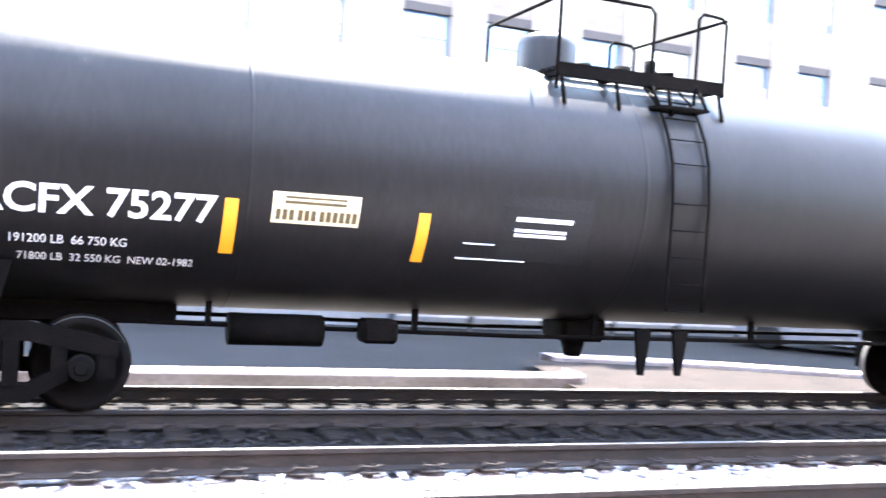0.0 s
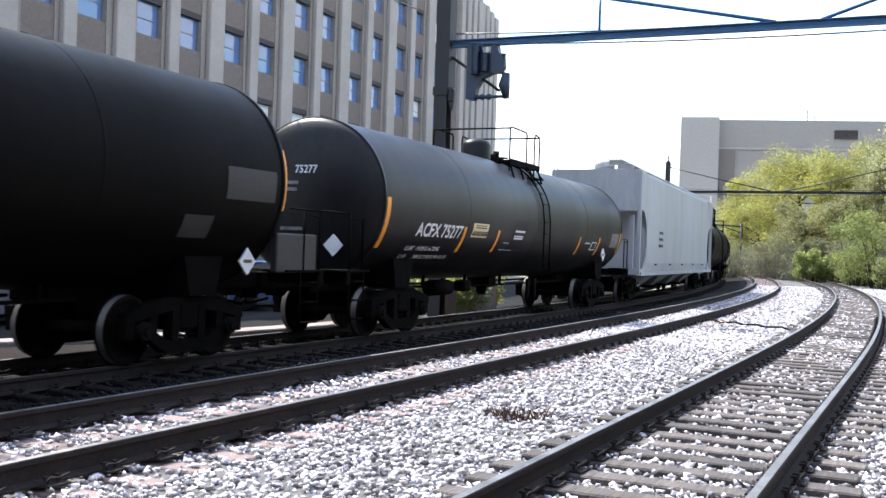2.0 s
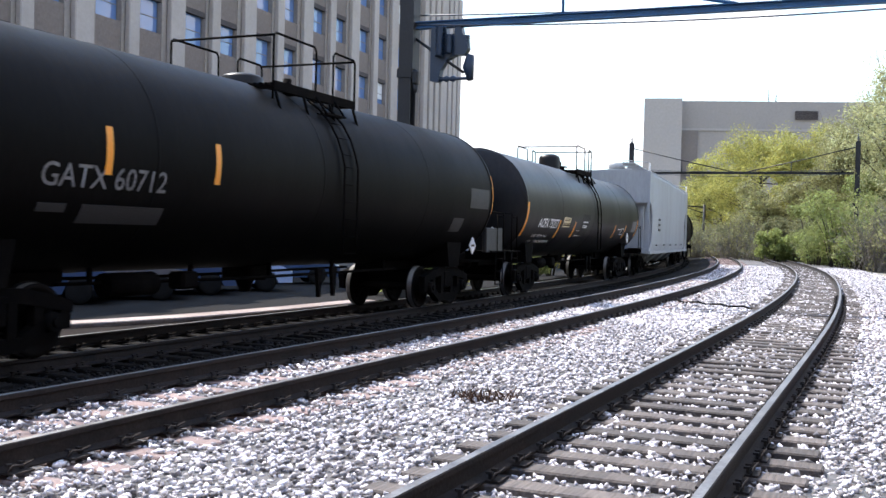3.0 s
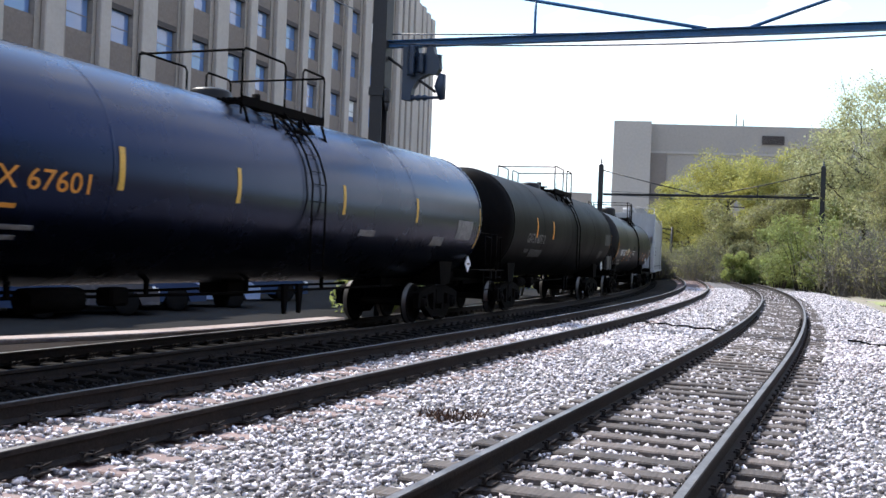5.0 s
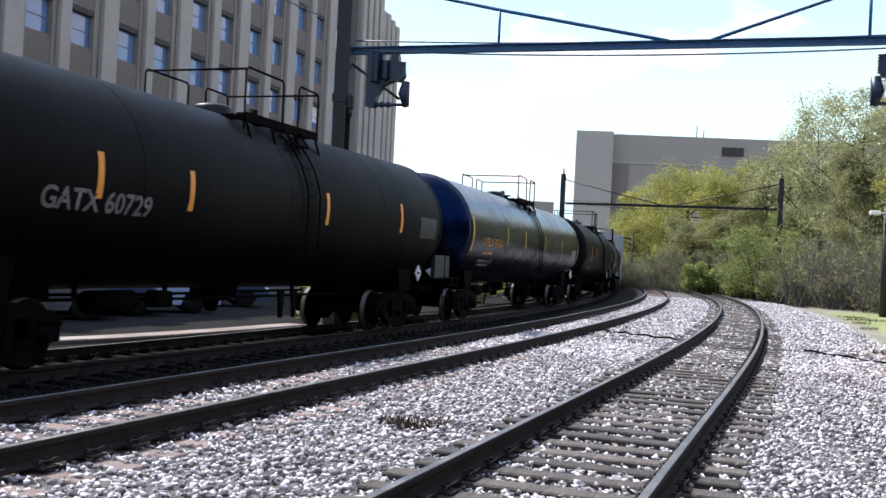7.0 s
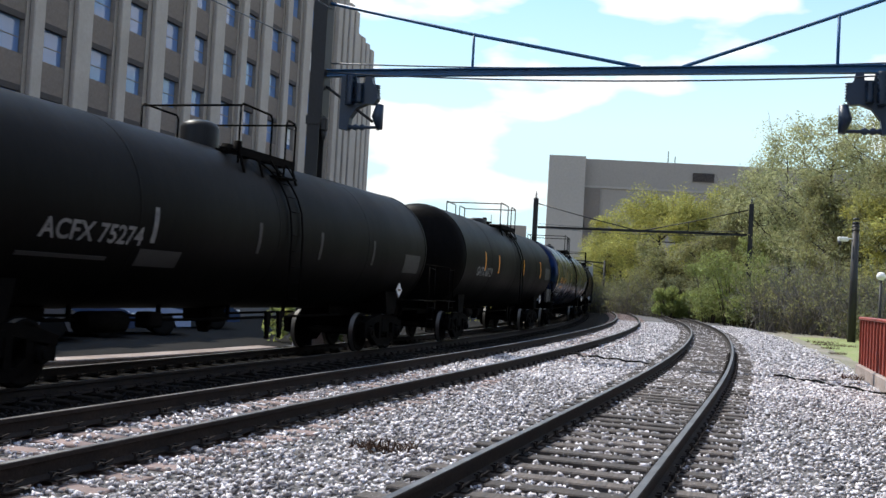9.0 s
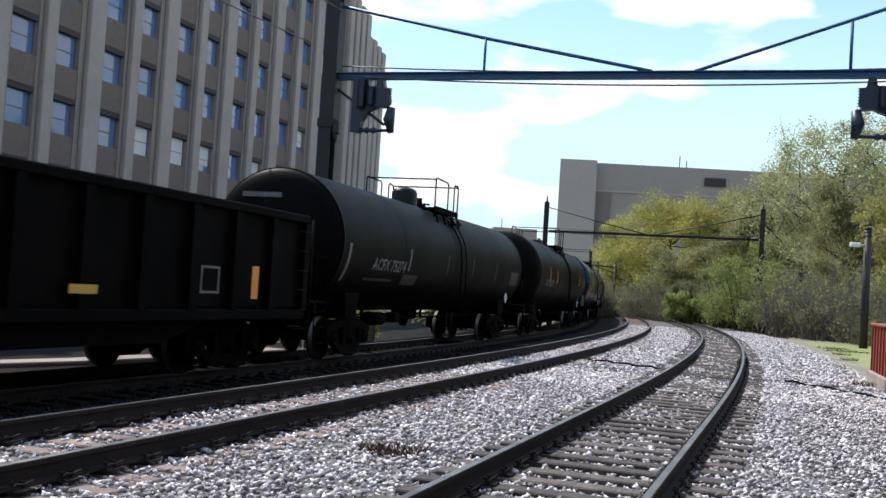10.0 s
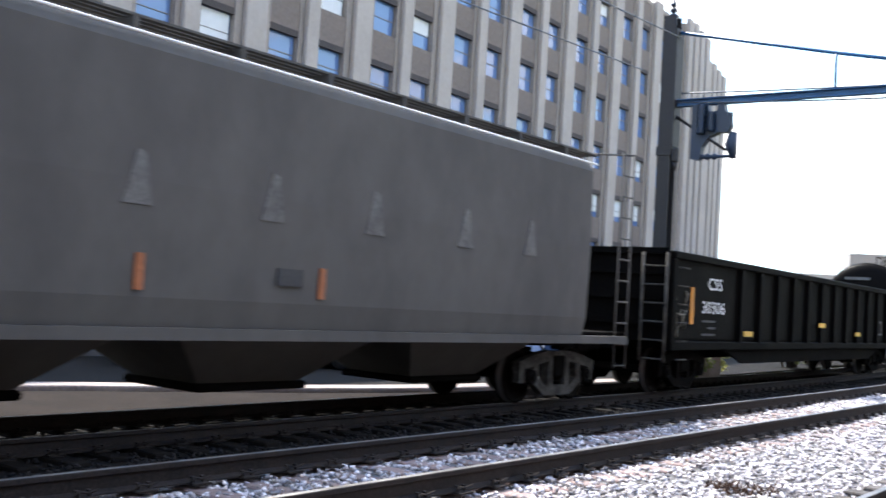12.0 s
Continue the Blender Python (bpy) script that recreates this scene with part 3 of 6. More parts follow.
def far_building():
    b = thing("far_building", "large windowless pale concrete building beyond the trees", "building", at=pose(24.6, 229, 0, 0, 0, -6.0))
    left, main = Shape(), Shape()
    left.box(0, 0, -1, 8.2, 40, 32.7)
    part("stair_block", left, M_FARB2, b)
    main.box(8.2, 3, -1, 75, 60, 32.6)
    part("wall", main, M_FARB, b, at=pose(0, 0, 0, 0, 0, 3.0))
    gap = Shape()
    gap.box(8.3, 2.5, -1, 12.0, 2.98, 26.0)
    part("recess_panel", gap, M_FARDARK, b, "darker brown panel", at=pose(0, 0, 0, 0, 0, 3.0))
    band = Shape()
    band.box(8.4, 2.7, 26.0, 75, 2.99, 26.5)
    part("ledge", band, M_FARB2, b, at=pose(0, 0, 0, 0, 0, 3.0))
    lv = Shape()
    for i in range(8):
        lv.box(32.8, 2.6, 28.6 + i * 0.25, 37.6, 2.95, 28.6 + i * 0.25 + 0.17)
    part("louvre", lv, M_DARKOPEN, b, at=pose(0, 0, 0, 0, 0, 3.0))
    for x, hgt in ((28, 4.0), (29.6, 2.8), (12, 1.2)):
        an = Shape()
        an.tube([(x, 14, 32.6), (x, 14, 32.6 + hgt)], 0.12, 6)
        part("antenna", an, M_POLE, b)


# ---------- catenary portals ----------
def portal(left, right, top, beam, label, signals=True):
    """Two masts, a beam across the tracks, a V of tie rods, and hangers."""
    left, right = Vector(left), Vector(right)
    t = thing("catenary_portal", label, "catenary mast", "catenary portals over the tracks")
    d = (right - left)
    d.z = 0
    span = d.length
    m = Matrix.Translation((left.x, left.y, 0)) @ pose(0, 0, 0, 0, 0, math.degrees(math.atan2(d.y, d.x)))
    for x, z0 in ((0, left.z), (span, right.z)):
        mast = Shape()
        b = 0.19
        sec = [(-b, -0.2), (b, -0.2), (b, -0.175), (0.022, -0.175), (0.022, 0.175), (b, 0.175), (b, 0.2), (-b, 0.2), (-b, 0.175), (-0.022, 0.175), (-0.022, -0.175), (-b, -0.175)]
        k = len(sec)
        mast.add([(x + a, c, z) for z in (z0, top) for a, c in sec], [(i, (i + 1) % k, (i + 1) % k + k, i + k) for i in range(k)] + [tuple(range(k))[::-1], tuple(range(k, 2 * k))], at=m)
        part("mast", mast, M_POLE, t)
        foot, clamp = Shape(), Shape()
        foot.box(x - 0.4, -0.4, z0 - 0.05, x + 0.4, 0.4, z0 + 0.12, at=m)
        part("base_plate", foot, M_POLE, t)
        clamp.box(x - 0.23, -0.23, beam - 1.5, x + 0.23, 0.23, beam - 1.25, at=m)
        if signals:     # a stiffening plate on the upper mast
            clamp.box(x - 0.05, -0.24, beam - 1.25, x + 0.26, 0.24, top - 0.4, at=m)
        part("clamp", clamp, M_POLE, t)
        cap = Shape()
        for i in range(3):
            cap.tube([m @ Vector((x, 0, top + 0.16 * i)), m @ Vector((x, 0, top + 0.16 * i + 0.10))], [0.15 - 0.03 * i, 0.08], 10)
        cap.tube([m @ Vector((x, 0, top)), m @ Vector((x, 0, top + 0.65))], 0.035, 8)
        part("mast_insulator", cap, M_INSUL, t)
    bs = Shape()
    sec = [(-0.11, -0.10), (0.11, -0.10), (0.11, -0.075), (0.02, -0.075), (0.02, 0.075), (0.11, 0.075), (0.11, 0.10), (-0.11, 0.10), (-0.11, 0.075), (-0.02, 0.075), (-0.02, -0.075), (-0.11, -0.075)]
    k = len(sec)
    bs.add([(xx, a, beam + b) for xx in (0.27, span - 0.27) for a, b in sec], [(i, (i + 1) % k, (i + 1) % k + k, i + k) for i in range(k)] + [tuple(range(k))[::-1], tuple(range(k, 2 * k))], at=m)
    paint = M_BEAM if signals else M_POLE
    part("beam", bs, paint, t)
    for xa, xb in ((0.1, span * 0.5 - 0.55), (span - 0.1, span * 0.5 + 0.55)):
        rod = Shape()
        zt = top - 0.45 + (1.2 if xa > 1 and signals else 0)
        rod.tube([m @ Vector((xa, 0, zt)), m @ Vector(((xa + xb) / 2, 0, (zt + beam) / 2)), m @ Vector((xb, 0, beam + 0.10))], 0.05, 6)
        part("tie_rod", rod, paint, t)
    for x in (span * 0.236, span * 0.722):
        hg = Shape()
        u = x / (span * 0.5) if x < span / 2 else (span - x) / (span * 0.5)
        zt = top - 0.45 + (1.2 if x > span / 2 and signals else 0)
        hg.tube([m @ Vector((x, 0, beam + 0.1)), m @ Vector((x, 0, zt - (zt - beam - 0.1) * u * 1.06))], 0.04, 6)
        part("hanger", hg, paint, t)
    # slack wires along the beam
    for dz, sag, dy in ((0.32, 0.22, 0.12), (0.0, 0.30, -0.14)):
        wr = Shape()
        wr.tube([m @ Vector((0.3 + (span - 0.6) * i / 16, dy, beam + dz - sag * 4 * (i / 16) * (1 - i / 16))) for i in range(17)], 0.022, 5)
        part("cable", wr, M_WIRE, t)
    if signals:
        for x, far in ((1.38, False), (14.8, True)):
            asm = Shape()
            f = 1 if far else -1
            body = [(0.62, -0.10), (0.62, -1.62), (0.36, -1.66), (0.30, -1.30), (0.10, -1.02), (-0.18, -0.90), (-0.42, -0.92), (-0.52, -0.72), (-0.46, -0.45), (-0.34, -0.30), (-0.30, -0.10), (-0.12, -0.10), (-0.10, -0.30), (0.12, -0.32), (0.16, -0.10)]
            out = [(x + f * a, beam + b) for a, b in body]
            asm.prism(out if far else out[::-1], -0.12, 0.12, at=m)
            part("insulator_bracket", asm, M_INSUL, t, "dark cast bracket")
            # stacks of sheds on both faces of the bracket
            for dx, dy, z1, z2, r in ((0.30, -0.24, -0.12, -0.95, 0.13), (0.02, -0.22, -0.35, -0.88, 0.11), (0.46, 0.22, -0.3, -1.5, 0.12), (-0.25, 0.2, -0.35, -0.85, 0.12), (-0.42, 0.0, -0.36, -0.80, 0.13)):
                st = Shape()
                zs = [z1 + (z2 - z1) * q / 12 for q in range(13)]
                st.tube([m @ Vector((x + f * dx, dy, beam + z)) for z in zs], [r if q % 2 == 0 else r * 0.6 for q in range(13)], 10)
                part("insulator", st, M_INSUL, t, "stack of dark insulator sheds")
            cl = Shape()
            cl.tube([m @ Vector((x - f * 0.56, 0, beam - 0.90)), m @ Vector((x - f * 0.50, 0, beam - 1.25)), m @ Vector((x - f * 0.58, 0, beam - 1.62))], [0.11, 0.17, 0.09], 10)
            part("hanging_clamp", cl, M_INSUL, t)
            rd = Shape()
            rd.tube([m @ Vector((x + f * (-0.55 + 0.1 * q), 0, beam - 1.56)) for q in range(11)], [0.045, 0.045, 0.045, 0.045, 0.045, 0.1, 0.05, 0.1, 0.05, 0.1, 0.05], 8)
            part("stay_rod", rd, M_INSUL, t)
        st = Shape()
        st.tube([m @ Vector((0.2, 0, beam - 0.35)), m @ Vector((1.75, 0, beam - 1.4))], 0.045, 6)
        part("strut", st, M_POLE, t)
        br = Shape()
        br.box(0.24, -0.26, beam - 1.72, 0.42, -0.06, beam - 1.3, at=m, bevel=0.05)
        br.tube([m @ Vector((0.33, -0.16, beam - 1.72)), m @ Vector((0.33, -0.16, beam - 1.95))], [0.08, 0.04], 8)
        part("junction_box", br, M_POLE, t)
    return t


def bracket_pole(x, y):
    t = thing("bracket_pole", "slim dark pole with a bracket arm beside the curve", "pole", at=pose(x, y, -0.6))
    a, b, c = Shape(), Shape(), Shape()
    a.tube([(0, 0, 0), (0, 0, 6.2)], [0.2, 0.15], 8)
    part("pole", a, M_POLE, t)
    b.tube([(0, 0, 5.9), (-4.6, -0.4, 6.1)], 0.09, 6)
    part("arm", b, M_POLE, t)
    c.tube([(0, 0, 5.2), (-1.0, -0.1, 5.5), (-2.4, -0.2, 5.95)], 0.05, 5)
    part("tie_rod", c, M_POLE, t)


def distant_block():
    t = thing("distant_block", "pale distant tower block on the horizon", "building", at=pose(13.6, 300, 0, 0, 0, 4))
    a = Shape()
    a.box(0, 0, -2, 13, 14, 21)
    part("wall", a, M_FARB, t)
    b = Shape()
    b.box(-14, 2, -2, -0.1, 14, 15)
    part("wing", b, M_FARB2, t)
    for i, (x, hh) in enumerate(((-12, 4), (-9, 6), (-5, 5), (-2, 6), (3, 3))):
        c = Shape()
        c.tube([(x, 5, 15 if x < 0 else 21), (x, 5, (15 if x < 0 else 21) + hh)], 0.1, 5)
        part("antenna", c, M_POLE, t)


def line_wires():
    """Feeder wires that run along the far side of the line from mast to mast."""
    for lat, z in ((FAR - 2.2, 9.3), (FAR - 3.4, 8.5)):
        w = Shape()
        w.tube([on_line(-40 + 67.5 * i / 14, lat, z - 0.9 * 4 * (i / 14) * (1 - i / 14)) for i in range(15)], 0.02, 5)
        tagged(part("overhead_wire", w, M_WIRE), "slack dark feeder wire strung beside the building", "wire", "overhead wires")


def right_side():
    # slim mast with a camera, beyond the lawn
    p = Vector((22.6, 54.7, -0.5))
    t = thing("camera_post", "slim dark post carrying a white camera", "post", at=pose(p.x, p.y, p.z))
    a, b, c = Shape(), Shape(), Shape()
    a.tube([(0, 0, 0), (0, 0, 6.6)], [0.22, 0.18], 12)
    for i in range(4):
        a.tube([(0, 0, 6.2 + 0.2 * i), (0, 0, 6.3 + 0.2 * i)], [0.25 - 0.02 * i, 0.2 - 0.02 * i], 12)
    part("post", a, M_POLE, t)
    b.tube([(0, 0, 5.75), (-0.5, -0.05, 5.75)], 0.04, 6)
    b.box(-0.95, -0.15, 5.6, -0.4, 0.12, 5.85, bevel=0.05)
    part("camera_housing", b, M_WHITE, t, "white camera housing")
    c.tube([(-0.85, -0.02, 5.6), (-0.85, -0.02, 5.4)], [0.12, 0.04], 8)
    part("dome", c, M_GREYPLATE, t)
    # globe lamp
    q = Vector((20.9, 47.5, -0.5))
    t = thing("globe_lamp", "post lamp with a pale round globe", "lamp post", at=pose(q.x, q.y, q.z))
    a, b = Shape(), Shape()
    a.tube([(0, 0, 0), (0, 0, 3.4)], [0.09, 0.06], 8)
    part("post", a, M_POLE, t)
    b.lathe([(-0.2, 0.02), (-0.17, 0.13), (-0.06, 0.2), (0.06, 0.2), (0.17, 0.13), (0.2, 0.02)], 12, at=Matrix.Translation((0, 0, 3.58)) @ pose(0, 0, 0, 0, -90, 0))
    part("globe", b, M_LENS, t)
    # red steel box on a pale plinth by the ballast
    m = Matrix.Translation((11.12, 26.6, -0.45)) @ pose(0, 0, 0, 0, 0, -17)
    t = thing("platform_end", "red steel fence panel on a pale concrete plinth", "platform", at=m)
    a, b, c = Shape(), Shape(), Shape()
    a.box(0, -14, 0, 3, 0, 0.5, bevel=0.03)
    part("plinth", a, M_CONC, t)
    b.box(0.10, -13.5, 0.504, 0.18, -0.1, 1.62)
    for y in np.arange(-13.4, 0, 0.6):
        b.box(0.06, y, 0.504, 0.22, y + 0.07, 1.66)
    part("panel", b, M_REDWALL, t)
    c.box(0.03, -13.5, 1.64, 0.26, -0.05, 1.72, bevel=0.02)
    part("coping", c, M_REDWALL, t)


def light_block_walls():
    # added out of view: keeps sky light off the train's near side
    w = strip(-60, 16, [(9.5, -0.8), (9.5, 10.5), (10.0, 10.5), (10.0, -0.8)], 4.0)
    tagged(part("wall_block_right", w, M_BLOCKWALL), "unseen plain dark wall added to cut fill light on the train", "wall", kind="structure")
    # added out of view: a dark skyline for the tanks to reflect
    w = strip(-60, 44, [(30.0, -0.8), (30.0, 14.5), (42.0, 14.5), (42.0, -0.8)], 4.0)
    tagged(part("wall_block_far_right", w, M_BLOCKWALL), "unseen plain dark wall added as a dark skyline for the tanks to reflect", "wall", kind="structure")
    # added out of view: stops rear tank heads reflecting bright horizon
    w = Shape()
    a, b = on_line(-60, -40), on_line(-60, 30.0)
    d = (b - a).normalized()
    up = Vector((0, 0, 22))
    w.add([a, b, b + up, a + up], [(0, 1, 2, 3)])
    n = Vector((d.y, -d.x, 0)) * 0.4
    w.add([a + n, b + n, b + n + up, a + n + up], [(3, 2, 1, 0)])
    tagged(part("wall_block_rear", w, M_BLOCKWALL), "unseen plain dark wall added to darken the tank heads' reflections", "wall", kind="structure")


# ---------- behind the train ----------
def behind_train():
    # a straight platform edge that ends in a rounded corner, and beyond it a kerb that runs slantwise back to the track
    edge = [(-38 + 2.0 * i, FAR - 2.86) for i in range(22)] + [(5.9, FAR - 2.86), (6.2, FAR - 2.92), (6.35, FAR - 3.1), (6.4, FAR - 3.4)]
    kerb = [(7.0, -14.1), (8.5, -13.8), (10.0, -13.4), (11.0, -13.0), (12.0, -12.6), (13.0, -12.2), (14.0, -11.8), (15.5, -11.35), (17.0, -11.0), (19.0, -10.75), (21.0, -10.6), (24.5, -10.45)]
    for k, (line, label) in enumerate(((edge, "low pale concrete platform edge with a rounded corner"), (kerb, "pinkish concrete kerb slanting back to the track"))):
        slab, n = Shape(), len(line)
        rows = [[on_line(u, lat + d, z) for u, lat in line] for d, z in ((0.0, -0.62), (0.0, -0.36), (-0.02, -0.335), (-0.55, -0.33), (-0.55, -0.62))]
        slab.add([p for r in rows for p in r], [(j * n + i, j * n + i + 1, (j + 1) * n + i + 1, (j + 1) * n + i) for j in range(4) for i in range(n - 1)])
        tagged(part("platform_slab", slab, M_CONC), label, "platform", "platform slabs", kind="structure")
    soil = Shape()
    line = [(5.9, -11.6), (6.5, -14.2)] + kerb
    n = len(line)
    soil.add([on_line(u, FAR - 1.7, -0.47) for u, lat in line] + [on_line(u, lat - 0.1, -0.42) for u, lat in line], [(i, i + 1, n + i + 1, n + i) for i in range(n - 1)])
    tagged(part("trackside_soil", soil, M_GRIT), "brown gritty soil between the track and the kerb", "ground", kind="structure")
    road = strip(-60, 120, [(FAR - 3.3, -0.56), (FAR - 13, -0.56)], 4.0)
    tagged(part("road", road, M_ASPH), "dark asphalt street and parking strip", "road", kind="structure")
    # dark ground added out of view to cut bounce light onto the tanks
    side = strip(-60, 22, [(6.3, -0.60), (29.9, -0.60)], 4.0)
    tagged(part("bounce_block_ground", side, M_ASPH), "unseen dark ground strip added to cut bounce light on the tanks", "road", kind="structure")
    wall = strip(-60, 60, [(FAR - 13.0, -0.6), (FAR - 13.0, 1.7), (FAR - 13.4, 1.7), (FAR - 13.4, -0.6)], 2.0)
    tagged(part("retaining_wall", wall, M_GWALL), "plain grey retaining wall along the street", "wall", kind="structure")
    # low concrete blocks with weeds beyond the platform's end
    for s, w, h in ((29.5, 1.1, 0.75), (32.5, 2.6, 0.95)):
        bl = Shape()
        bl.box(-w / 2, -0.3, -0.3, w / 2, 0.3, h, at=line_pose(s, FAR - 3.2, -0.45), bevel=0.04)
        tagged(part("concrete_block", bl, M_CONC), "low pale concrete block beside the track", "concrete block", "blocks beyond the platform")


def board_fence(s0, s1, lat):
    t = thing("board_fence", "pale three-board fence on dark posts along the parking strip", "fence")
    for s in np.arange(s0, s1 + 0.1, 2.0):
        ps = Shape()
        ps.box(-0.07, -0.07, -0.05, 0.07, 0.07, 1.35, at=line_pose(s, lat, -0.56))
        part("post", ps, M_POLE, t)
    for s in np.arange(s0, s1 - 0.5, 2.0):
        for z in (0.45, 0.80, 1.15):
            bd = Shape()
            m = line_pose(s + 1.0, lat, -0.56)
            bd.box(-0.92, -0.11, z - 0.11, 0.92, -0.075, z + 0.11, at=m)
            part("board", bd, M_BOARD, t)


def parked_car(s, lat, paint, label, turn=0):
    m = line_pose(s, lat, -0.556) @ pose(0, 0, 0, 0, 0, turn)
    t = thing("parked_car", label, "car", "cars parked along the street", at=m)
    body = Shape()
    body.prism([(-2.2, 0.3), (-2.2, 0.75), (-1.9, 0.92), (-1.1, 0.98), (1.0, 0.95), (1.9, 0.82), (2.2, 0.62), (2.2, 0.3), (1.75, 0.28), (1.6, 0.62), (1.1, 0.62), (0.95, 0.26), (-0.95, 0.26), (-1.1, 0.62), (-1.6, 0.62), (-1.75, 0.28)][::-1], -0.85, 0.85)
    part("body", body, paint, t)
    cab = Shape()
    lo, hi = [(-1.75, 0.95), (1.05, 0.96)], [(-1.15, 1.42), (0.3, 1.45)]
    v = [(x, y, z) for y, ins in ((-0.80, 0), (0.80, 0)) for x, z in lo] + [(x, y, z) for y in (-0.62, 0.62) for x, z in hi]
    cab.add(v, [(0, 1, 5, 4), (3, 2, 6, 7), (1, 3, 7, 5), (2, 0, 4, 6)])
    part("glasshouse", cab, M_CARGLASS, t)
    rf = Shape()
    rf.box(-1.18, -0.63, 1.415, 0.33, 0.63, 1.47, bevel=0.02)
    part("roof", rf, paint, t)
    for x in (-1.35, 1.35):
        for y in (-0.78, 0.78):
            w = Shape()
            w.lathe([(-0.1, 0.02), (-0.1, 0.18), (-0.1, 0.31), (-0.07, 0.33), (0.07, 0.33), (0.1, 0.31), (0.1, 0.18), (0.1, 0.02)], 16, at=Matrix.Translation((x, y, 0.33)) @ pose(0, 0, 0, 0, 0, 90))
            part("wheel", w, M_TYRE, t)
    for y in (-0.6, 0.6):
        hl = Shape()
        hl.box(2.12, y - 0.18, 0.6, 2.21, y + 0.18, 0.74, bevel=0.03)
        part("headlight", hl, M_LENS, t)


# ---------- plants ----------
def leaves(name, rng, centres, radii, count, size, mat, parent, flat=1.0):
    """Many small bent leaf clumps round the ends of the limbs, with gaps between the masses."""
    idx = rng.integers(0, len(centres), count)
    d = rng.normal(size=(count, 3))
    d /= np.linalg.norm(d, axis=1, keepdims=True)
    r = rng.random(count) ** 0.45
    p = centres[idx] + d * (radii[idx] * r)[:, None] * np.array([1, 1, flat])
    a, b = rng.normal(size=(count, 3)), rng.normal(size=(count, 3))
    a /= np.linalg.norm(a, axis=1, keepdims=True)
    b -= a * (a * b).sum(1, keepdims=True)
    b /= np.linalg.norm(b, axis=1, keepdims=True)
    k = size * rng.uniform(0.5, 1.3, (count, 1))
    n = np.cross(a, b) * k * 0.25
    v = np.stack([p - a * k, p - b * k * 0.55 + n, p + a * k, p + b * k * 0.55 + n], 1).reshape(-1, 3)
    f = np.arange(4 * count).reshape(-1, 4)
    tri = np.concatenate([f[:, [0, 1, 2]], f[:, [0, 2, 3]]])
    ob = cloud(name, v, tri, mat)
    ob.parent = parent
    return ob


def tree(x, y, z, h, spread, mat, seed, label, count=7000, size=0.17, trunk=0.25, bare=0.25, low=0.25):
    rng = np.random.default_rng(seed)
    t = thing("tree", label, "tree", "trees along the bank")
    wood = Shape()
    lean = rng.uniform(-0.08, 0.08, 2)
    pts = [Vector((x + lean[0] * h * u + 0.15 * math.sin(5 * u + seed), y + lean[1] * h * u, z + h * u * 0.85)) for u in np.linspace(0, 1, 7)]
    wood.tube(pts, list(np.linspace(trunk, trunk * 0.15, 7)), 8)
    ends, rad = [], []
    for i in range(24):
        u = rng.uniform(low, 0.97)
        root = pts[0].lerp(pts[-1], u)
        ang = rng.uniform(0, math.tau)
        ln = spread * (1.05 - 0.55 * u) * rng.uniform(0.55, 1.1)
        tip = root + Vector((math.cos(ang) * ln, math.sin(ang) * ln, h * rng.uniform(0.06, 0.2)))
        mid = root.lerp(tip, 0.5) + Vector((0, 0, -0.04 * h * rng.random()))
        r0 = trunk * (1 - 0.75 * u) * 0.62
        wood.tube([root, mid, tip], [r0, r0 * 0.6, r0 * 0.15], 5)
        for j in range(3):
            q = mid.lerp(tip, rng.random()) + Vector(rng.normal(0, ln * 0.28, 3))
            wood.tube([mid.lerp(tip, 0.3), q], [r0 * 0.35, r0 * 0.08], 4)
            ends.append(q), rad.append(rng.uniform(0.35, 0.95) * spread * 0.36)
        ends.append(tip), rad.append(rng.uniform(0.5, 1.0) * spread * 0.34)
    part("trunk", wood, M_BARK, t)
    leaves("crown", rng, np.array([tuple(e) for e in ends]), np.array(rad), count, size, mat, t, 0.75)
    if bare:
        tw = Shape()
        for e in ends:
            for j in range(3):
                tw.tube([e, e + Vector(rng.normal(0, spread * 0.11, 3)) + Vector((0, 0, spread * 0.07))], [0.03, 0.01], 3, caps=False)
        tagged(part("twig_spray", tw, M_TWIG, t), kind="stuff")
    return t


def bush(x, y, z, h, w, mat, seed, label, count=2200, size=0.11):
    rng = np.random.default_rng(seed)
    t = thing("bush", label, "bush", "bushes along the bank")
    wood = Shape()
    ends, rad = [], []
    for i in range(12):
        a, r = rng.uniform(0, math.tau), w * 0.5 * math.sqrt(rng.random())
        tip = Vector((x + math.cos(a) * r, y + math.sin(a) * r, z + h * rng.uniform(0.45, 1.0)))
        wood.tube([(x + math.cos(a) * r * 0.3, y + math.sin(a) * r * 0.3, z), tip.lerp(Vector((x, y, z)), 0.4), tip], [0.045, 0.03, 0.01], 4)
        ends += [tip, tip.lerp(Vector((x + math.cos(a) * r, y + math.sin(a) * r, z)), 0.5)]
        rad += [rng.uniform(0.25, 0.5) * w * 0.5] * 2
    part("stem_clump", wood, M_BARK, t)
    leaves("foliage", rng, np.array([tuple(e) for e in ends]), np.array(rad), count, size, mat, t, 0.9)


